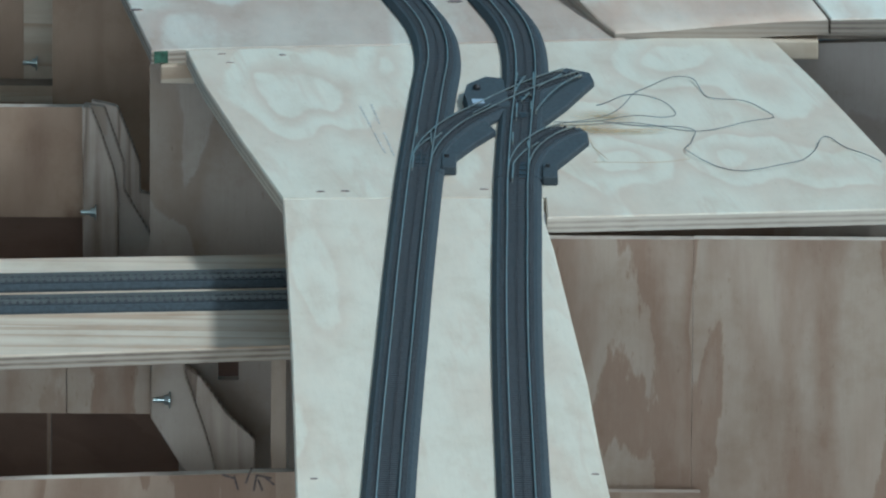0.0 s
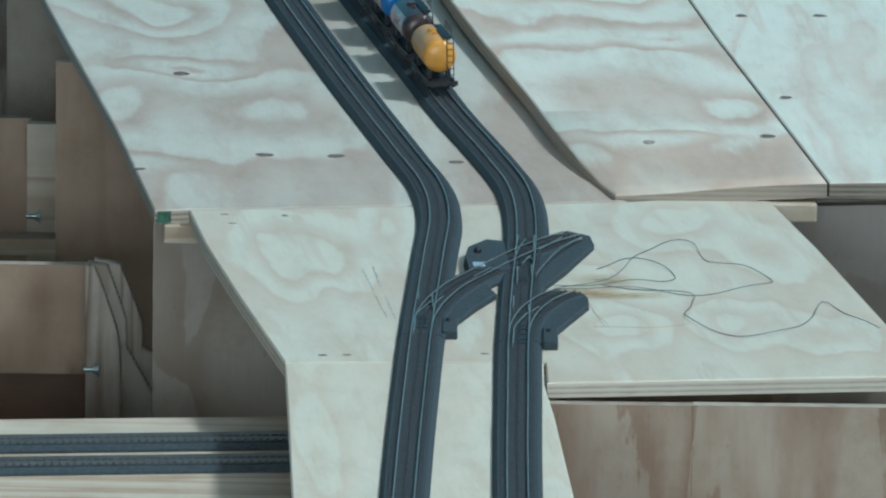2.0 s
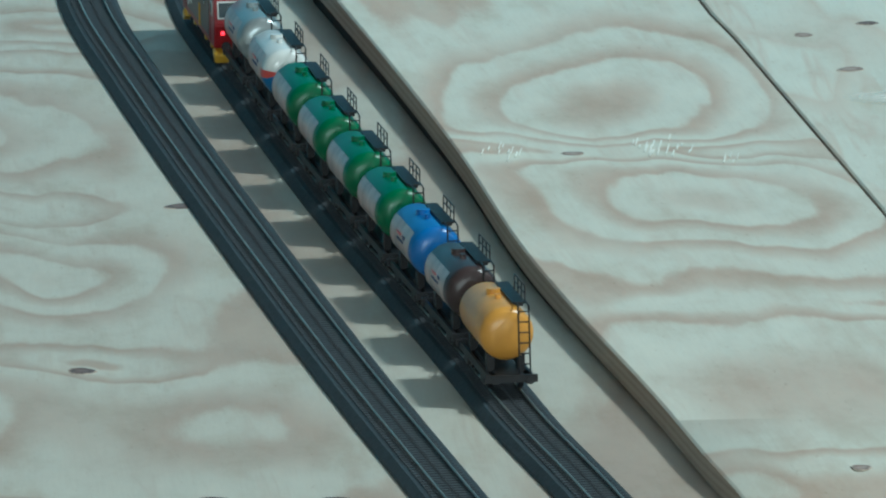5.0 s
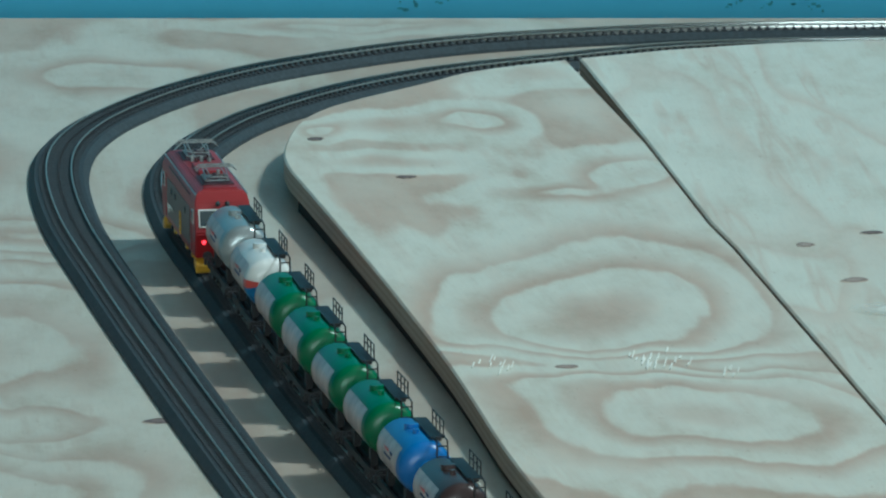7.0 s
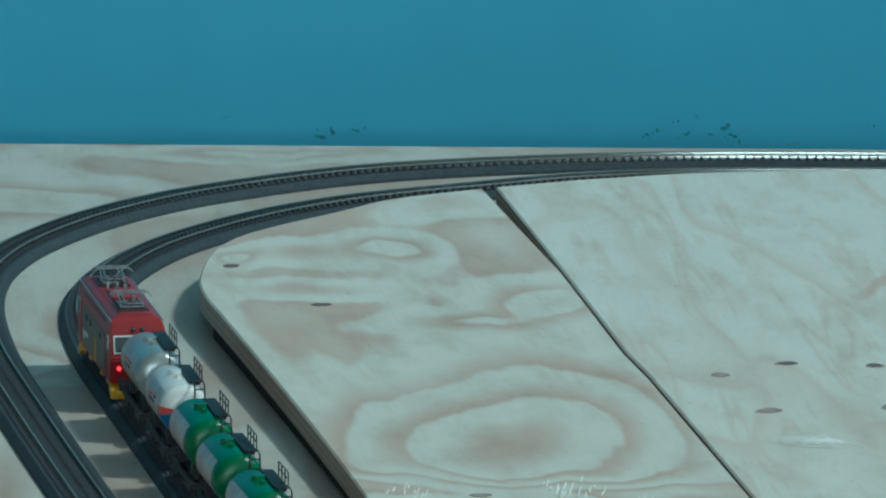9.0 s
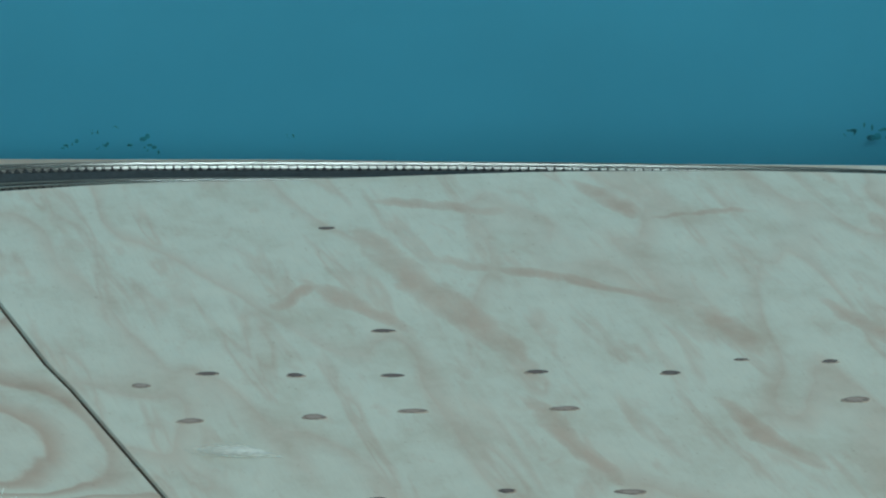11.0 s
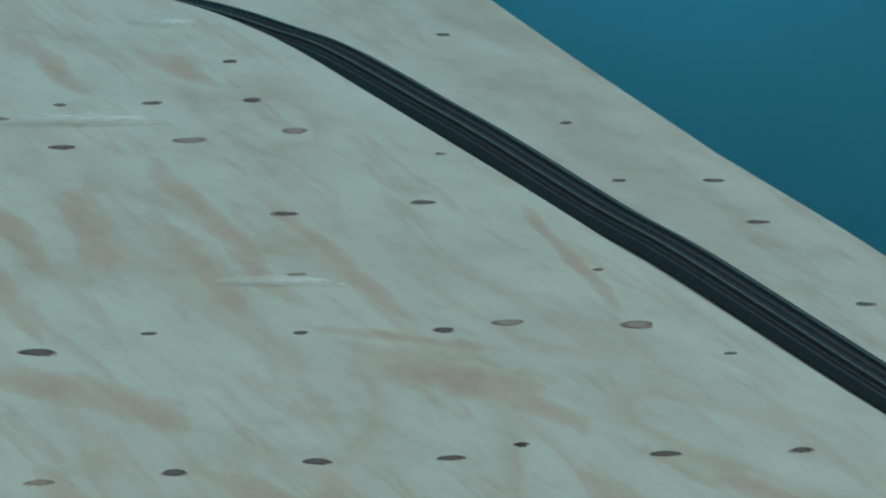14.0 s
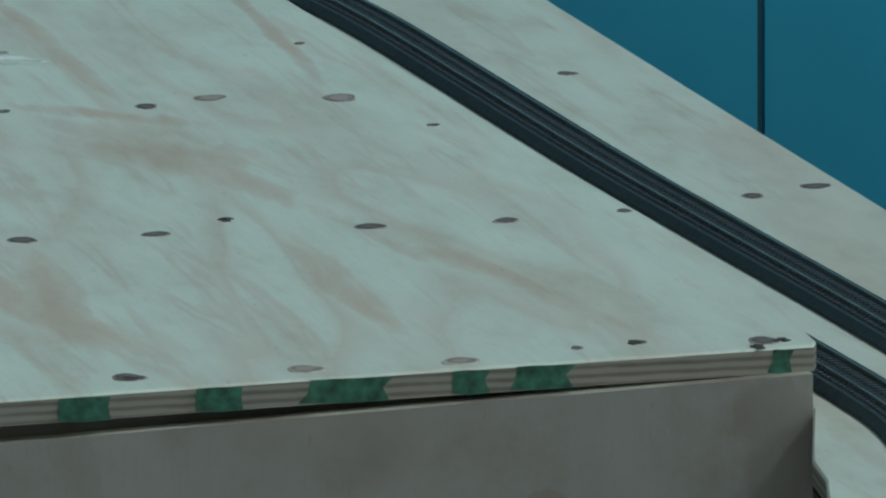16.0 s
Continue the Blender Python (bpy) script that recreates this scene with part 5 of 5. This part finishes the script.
def pantograph(parent, x, face):
    """A folded double-arm pantograph: frame on insulators, crossed arms, two contact strips with bent horns."""
    z = 0.0480
    bm = bmesh.new()
    for y in (-0.0068, 0.0068):
        rod(bm, (x - 0.011, y, z), (x + 0.011, y, z), 0.00045)
    for k in (-0.011, 0.011):
        rod(bm, (x + k, -0.0075, z), (x + k, 0.0075, z), 0.00045)
    base = part("pantograph", bm, PANTO, parent, "folded silver pantograph")
    bm = bmesh.new()
    add_box(bm, Matrix.Translation((x, 0, 0.0462)), 0.034, 0.0190, 0.0016, 0.0005)
    part("roof_plinth", bm, PLINTH, base, "dark red roof plinth")
    for y in (-0.0066, 0.0066):
        for e in (-1, 1):
            bar("lower_arm", (x + 0.009 * e, y, z + 0.0006), (x - 0.021 * e, y * 0.8, z + 0.0034), 0.00042, PANTO, base)
            bar("upper_arm", (x - 0.021 * e, y * 0.8, z + 0.0034), (x + 0.004 * e, y * 0.9, z + 0.0068), 0.00042, PANTO, base)
            bar("insulator", (x + 0.010 * e, y, 0.0465), (x + 0.010 * e, y, z), 0.0010, PLINTH, base, 8)
    for e in (-1, 1):
        bar("brace", (x - 0.021 * e, -0.0053, z + 0.0034), (x - 0.021 * e, 0.0053, z + 0.0034), 0.00042, PANTO, base)
        bar("contact_strip", (x + 0.004 * e, -0.0095, z + 0.0070), (x + 0.004 * e, 0.0095, z + 0.0070), 0.00055, PANTO, base)
        for q in (-1, 1):
            bar("horn", (x + 0.004 * e, 0.0095 * q, z + 0.0070), (x + 0.004 * e, 0.0125 * q, z + 0.0046), 0.0004, PANTO, base)
    bar("spring", (x - 0.006, 0, z + 0.001), (x + 0.006, 0, z + 0.001), 0.0010, PLINTH, base, 8)


def locomotive():
    th = thing("electric_locomotive", "red model electric locomotive with charcoal sides and folded pantographs", "locomotive")
    th.matrix_world = on_track(-0.091, 0.045) @ Matrix.Diagonal((1.0, 1.04, 1.10, 1.0))
    part("body", loft([(0.0075, 0.083, 0.0165), (0.022, 0.0885, 0.0168), (0.0385, 0.0835, 0.0166), (0.0435, 0.0805, 0.0150), (0.0455, 0.079, 0.0120)]), RED, th)
    for s in (-1, 1):
        bm = bmesh.new()
        add_box(bm, Matrix.Translation((-0.002, s * 0.01685, 0.0225)), 0.118, 0.0006, 0.0215, 0.0002)
        side = part("side_panel", bm, DARKSIDE, th, "charcoal side panel")
        bm = bmesh.new()
        for k in range(3):
            add_box(bm, Matrix.Translation((0.030 + k * 0.0045, s * 0.0173, 0.0185)), 0.0035, 0.0004, 0.0022)
        part("number_bar", bm, WHITEPAINT, side)
        bm = bmesh.new()
        add_box(bm, Matrix.Translation((0.047, s * 0.0173, 0.0180)), 0.011, 0.0004, 0.0022)
        add_box(bm, Matrix.Translation((0.047, s * 0.0173, 0.0155)), 0.006, 0.0004, 0.0016)
        part("emblem_bar", bm, WHITEPAINT, side)
        bm = bmesh.new()
        for k in range(4):
            add_box(bm, Matrix.Translation((-0.014, s * 0.0174, 0.012 + k * 0.0035)), 0.0042, 0.0006, 0.0008)
        for dx in (-0.0022, 0.0022):
            add_box(bm, Matrix.Translation((-0.014 + dx, s * 0.0174, 0.0175)), 0.0007, 0.0006, 0.013)
        part("ladder", bm, YELLOW, th, "yellow side ladder")
        for x in (-0.038, 0.012, 0.032):
            bm = bmesh.new()
            bmesh.ops.create_cone(bm, cap_ends=True, segments=14, radius1=0.0021, radius2=0.0021, depth=0.0008, matrix=Matrix.Translation((x, s * 0.0172, 0.0285)) @ Matrix.Rotation(radians(90), 4, "X"))
            part("porthole", bm, WINDOW, th)
        for x in (-0.0735, 0.0735):
            bm = bmesh.new()
            add_box(bm, Matrix.Translation((x, s * 0.0168, 0.0300)), 0.0085, 0.0007, 0.0085, 0.0003)
            fr = part("cab_side_window", bm, WHITEPAINT, th)
            bm = bmesh.new()
            add_box(bm, Matrix.Translation((x, s * 0.0171, 0.0300)), 0.0068, 0.0007, 0.0068, 0.0003)
            part("pane", bm, WINDOW, fr)
            bm = bmesh.new()
            add_box(bm, Matrix.Translation((x * 0.89, s * 0.0168, 0.0225)), 0.0050, 0.0005, 0.024)
            part("cab_door", bm, RED, th)
    tilt = math.atan2(0.005, 0.0165)
    for e in (-1, 1):
        for s in (-1, 1):
            m = Matrix.Translation((e * 0.0864, s * 0.0078, 0.0305)) @ Matrix.Rotation(-e * tilt, 4, "Y")
            bm = bmesh.new()
            add_box(bm, m, 0.0008, 0.0138, 0.0105, 0.0003)
            fr = part("windscreen", bm, WHITEPAINT, th, "white-framed windscreen")
            bm = bmesh.new()
            add_box(bm, Matrix.Translation((e * 0.0003, 0, 0)) @ m, 0.0008, 0.0120, 0.0087, 0.0003)
            part("pane", bm, WINDOW, fr)
            bm = bmesh.new()
            bmesh.ops.create_uvsphere(bm, u_segments=10, v_segments=8, radius=0.0015, matrix=Matrix.Translation((e * 0.0845, s * 0.0028, 0.0385)))
            part("top_lamp", bm, LAMPWHITE if e > 0 else WINDOW, th)
            bm = bmesh.new()
            bmesh.ops.create_uvsphere(bm, u_segments=10, v_segments=8, radius=0.0013, matrix=Matrix.Translation((e * 0.0868, s * 0.0115, 0.0170)))
            part("tail_lamp", bm, LAMPRED if (e < 0 and s > 0) else WINDOW, th)
            bm = bmesh.new()
            rod(bm, (e * 0.083, s * 0.0098, 0.0095), (e * 0.0905, s * 0.0098, 0.0095), 0.0013, 10)
            bmesh.ops.create_cone(bm, cap_ends=True, segments=14, radius1=0.0030, radius2=0.0030, depth=0.0010, matrix=Matrix.Translation((e * 0.0908, s * 0.0098, 0.0095)) @ Matrix.Rotation(radians(90), 4, "Y"))
            part("buffer", bm, BLACK, th)
        bm = bmesh.new()
        add_box(bm, Matrix.Translation((e * 0.081, 0, 0.0035)) @ Matrix.Rotation(e * 0.35, 4, "Y"), 0.011, 0.0330, 0.0060, 0.0012)
        part("snow_plough", bm, YELLOW, th, "yellow snow plough")
        bogie_x = e * 0.045
        bm = bmesh.new()
        add_box(bm, Matrix.Translation((bogie_x, 0, 0.0062)), 0.046, 0.0250, 0.0055, 0.0010)
        for k in (-0.017, 0.0, 0.017):
            for s in (-1, 1):
                add_box(bm, Matrix.Translation((bogie_x + k, s * 0.0128, 0.0055)), 0.008, 0.003, 0.006, 0.0008)
        part("bogie", bm, BLACK, th)
        for k in (-0.016, 0.016):
            for s in (-1, 1):
                bm = bmesh.new()
                add_box(bm, Matrix.Translation((bogie_x + k, s * 0.0150, 0.0068)), 0.006, 0.0018, 0.0040, 0.0005)
                part("axle_box", bm, YELLOW, th)
            wheelset(th, bogie_x + k, 0.0062)
        pantograph(th, e * 0.048, e)
    for s in (-1, 1):
        bm = bmesh.new()
        rod(bm, (-0.080, s * 0.0154, 0.0432), (0.080, s * 0.0154, 0.0432), 0.0005)
        part("gutter", bm, PANTO, th)
    bm = bmesh.new()
    add_box(bm, Matrix.Translation((-0.008, 0, 0.0468)), 0.034, 0.015, 0.0036, 0.0010)
    part("roof_hatch", bm, RED, th)
    bm = bmesh.new()
    add_box(bm, Matrix.Translation((0.0, 0, 0.0456)), 0.150, 0.0205, 0.0012, 0.0004)
    part("roof_ridge", bm, RED, th)
    for k, (x, y) in enumerate(((0.016, -0.004), (0.016, 0.004), (0.022, 0.0), (0.027, -0.005), (0.027, 0.005), (-0.029, 0.004), (-0.029, -0.004))):
        bm = bmesh.new()
        for q in range(3):
            bmesh.ops.create_cone(bm, cap_ends=True, segments=10, radius1=0.0013 - 0.0002 * (q % 2), radius2=0.0010, depth=0.0014, matrix=Matrix.Translation((x, y, 0.0466 + 0.0013 * q)))
        part("insulator", bm, PLINTH if k % 2 else PANTO, th)
    bm = bmesh.new()
    rod(bm, (0.016, -0.004, 0.0505), (0.027, -0.005, 0.0505), 0.0004)
    rod(bm, (0.016, 0.004, 0.0505), (0.027, 0.005, 0.0505), 0.0004)
    rod(bm, (0.027, -0.005, 0.0505), (0.040, -0.004, 0.0492), 0.0004)
    part("roof_cable", bm, PANTO, th)
    for s in (-1, 1):
        bm = bmesh.new()
        for k in range(9):
            add_box(bm, Matrix.Translation((-0.052 + 0.0125 * k, s * 0.01605, 0.0392)), 0.010, 0.0006, 0.0026)
        part("roof_grille", bm, PLINTH, th, "dark louvred roof grille")


def tank_mesh(r, half, zc, materials, bands):
    """A lying tank with domed ends; bands give the material by height on the section."""
    bm = bmesh.new()
    n = 36
    prof = [(-half, 0.02), (-half + 0.0002, 0.45), (-half + 0.0012, 0.80), (-half + 0.0034, 0.95), (-half + 0.006, 1.0), (half - 0.006, 1.0), (half - 0.0034, 0.95), (half - 0.0012, 0.80), (half - 0.0002, 0.45), (half, 0.02)]
    rings = [[bm.verts.new((x, r * q * math.cos(2 * math.pi * k / n), zc + r * q * math.sin(2 * math.pi * k / n))) for k in range(n)] for x, q in prof]
    for i, (a, b) in enumerate(zip(rings, rings[1:])):
        for k in range(n):
            f = bm.faces.new((a[k], b[k], b[(k + 1) % n], a[(k + 1) % n]))
            z = math.sin(2 * math.pi * (k + 0.5) / n)
            f.material_index = bands(z)
            f.smooth = True
    bm.faces.new(rings[0][::-1])
    bm.faces.new(rings[-1])
    bmesh.ops.recalc_face_normals(bm, faces=bm.faces[:])
    return bm


def tank_wagon(m, mats, bands, label, film=None, group="tank wagons"):
    th = thing("tank_wagon", label, "tank wagon", group)
    th.matrix_world = m
    r, half, zc = 0.0152, 0.0408, 0.0322
    tank = part("tank", tank_mesh(r, half, zc, mats, bands), mats, th)
    if film:
        for s in (-1, 1):
            bm = bmesh.new()
            for k in range(10):
                a0, a1 = radians(-28 + k * 7), radians(-21 + k * 7)
                x0, x1 = -0.030, 0.034
                q = [bm.verts.new((x, s * (r + 0.0003) * math.cos(a), zc + (r + 0.0003) * math.sin(a))) for x, a in ((x0, a0), (x1, a0), (x1, a1), (x0, a1))]
                bm.faces.new(q)
            bmesh.ops.recalc_face_normals(bm, faces=bm.faces[:])
            sheet = part("side_label", bm, film, tank, "shiny printed side label")
            for x, z, w, h2, mm in () if mats[0] is GREEN else ((-0.012, 0.0040, 0.006, 0.0022, BLUEINK), (0.004, 0.0042, 0.012, 0.0018, STRIPERED), (-0.002, 0.0012, 0.020, 0.0012, BLUEINK)):
                bm = bmesh.new()
                y = math.sqrt((r + 0.0005) ** 2 - z * z)
                add_box(bm, Matrix.Translation((x, s * y, zc + z)) @ Matrix.Rotation(-s * math.asin(z / r), 4, "X"), w, 0.0005, h2)
                part("print_bar", bm, mm, tank)
    bm = bmesh.new()
    add_box(bm, Matrix.Translation((0, 0, 0.0100)), 0.106, 0.016, 0.0030, 0.0005)
    for s in (-1, 1):
        add_box(bm, Matrix.Translation((0, s * 0.0120, 0.0095)), 0.104, 0.0016, 0.0042)
        for e in (-1, 1):
            add_box(bm, Matrix.Translation((e * 0.029, s * 0.0118, 0.0062)), 0.014, 0.0018, 0.0060, 0.0006)
            add_box(bm, Matrix.Translation((e * 0.030, s * 0.0085, 0.0155)), 0.008, 0.004, 0.010)
    for e in (-1, 1):
        add_box(bm, Matrix.Translation((e * 0.0525, 0, 0.0100)), 0.0020, 0.0290, 0.0042)
    part("underframe", bm, BLACK, th)
    for e in (-1, 1):
        wheelset(th, e * 0.029)
        bm = bmesh.new()
        for s in (-1, 1):
            rod(bm, (e * 0.0525, s * 0.0098, 0.0100), (e * 0.0575, s * 0.0098, 0.0100), 0.0011, 8)
            bmesh.ops.create_cone(bm, cap_ends=True, segments=12, radius1=0.0024, radius2=0.0024, depth=0.0008, matrix=Matrix.Translation((e * 0.0578, s * 0.0098, 0.0100)) @ Matrix.Rotation(radians(90), 4, "Y"))
        part("buffer_pair", bm, BLACK, th)
    bm = bmesh.new()
    add_box(bm, Matrix.Translation((-0.002, -0.0075, zc + r + 0.0008)), 0.060, 0.0075, 0.0009)
    for k in range(4):
        add_box(bm, Matrix.Translation((-0.026 + 0.016 * k, -0.0075, zc + r - 0.0006)), 0.0014, 0.0065, 0.0030)
    part("walkway", bm, BLACK, th)
    bm = bmesh.new()
    zt = zc + r + 0.0012
    for k in range(4):
        rod(bm, (-0.030 + 0.012 * k, -0.0112, zt), (-0.030 + 0.012 * k, -0.0112, zt + 0.0085), 0.00042, 5)
    for z in (0.0045, 0.0085):
        rod(bm, (-0.030, -0.0112, zt + z), (0.006, -0.0112, zt + z), 0.00042, 5)
    part("railing", bm, BLACK, th)
    bm = bmesh.new()
    for y in (-0.0110, -0.0050):
        rod(bm, (-0.0500, y, 0.0115), (-0.0445, y, zt), 0.0005, 5)
        rod(bm, (-0.0445, y, zt), (-0.0310, y, zt + 0.001), 0.0005, 5)
    for k in range(7):
        f = k / 6.5
        rod(bm, (-0.0500 + 0.0055 * f, -0.0110, 0.0115 + (zt - 0.0115) * f), (-0.0500 + 0.0055 * f, -0.0050, 0.0115 + (zt - 0.0115) * f), 0.00042, 5)
    part("ladder", bm, BLACK, th)
    bm = bmesh.new()
    bmesh.ops.create_cone(bm, cap_ends=True, segments=18, radius1=0.0042, radius2=0.0040, depth=0.0035, matrix=Matrix.Translation((0.004, 0.001, zc + r + 0.0008)))
    bmesh.ops.create_cone(bm, cap_ends=True, segments=12, radius1=0.0018, radius2=0.0018, depth=0.0030, matrix=Matrix.Translation((-0.012, 0.001, zc + r + 0.0008)))
    part("filler_dome", bm, mats[0], th)
    bm = bmesh.new()
    rod(bm, (0.0540, -0.0120, 0.0105), (0.0540, -0.0120, 0.0220), 0.0005, 5)
    rod(bm, (0.0540, -0.0040, 0.0105), (0.0540, -0.0040, 0.0220), 0.0005, 5)
    rod(bm, (0.0540, -0.0120, 0.0220), (0.0540, -0.0040, 0.0220), 0.0005, 5)
    part("end_rail", bm, BLACK, th)
    return th


locomotive()
PITCH = 0.1207
def place(k):
    return on_track(0.0668 + PITCH * k, 0.029)


one = lambda z: 0
tank_wagon(place(0), [CHROME], one, "polished silver tank wagon with printed sides", SHINE)
tank_wagon(place(1), [WHITEPAINT, STRIPERED, STRIPEBLUE], lambda z: 0 if z > 0.12 else (1 if z > -0.14 else 2), "white tank wagon with red stripe and blue belly", SHINE)
green = tank_wagon(place(2), [GREEN], one, "glossy green tank wagon with shiny side label", SHINE)
green_tank = next(o for o in green.children if o.name.startswith("tank"))
for x in (0.002, 0.014):
    bm = bmesh.new()
    for k in range(9):
        a0, a1 = radians(-24 + 9 * k), radians(-15 + 9 * k)
        q = [bm.verts.new((x + dx + 0.0011 * k, -0.0156 * math.cos(a), 0.0322 + 0.0156 * math.sin(a))) for dx, a in ((0, a0), (0.0055, a0), (0.0066, a1), (0.0011, a1))]
        bm.faces.new(q)
    bmesh.ops.recalc_face_normals(bm, faces=bm.faces[:])
    part("stripe", bm, STRIPERED, green_tank, "slanted red stripe")
for k in (3, 4, 5):
    copy_thing(green, place(k))
tank_wagon(place(6), [TANKBLUE], one, "bright blue tank wagon with shiny side label", SHINE)
tank_wagon(place(7), [BROWN], one, "dark brown tank wagon with shiny side label", SHINE)
tank_wagon(place(8), [ORANGE], one, "orange-yellow tank wagon at the train's tail")
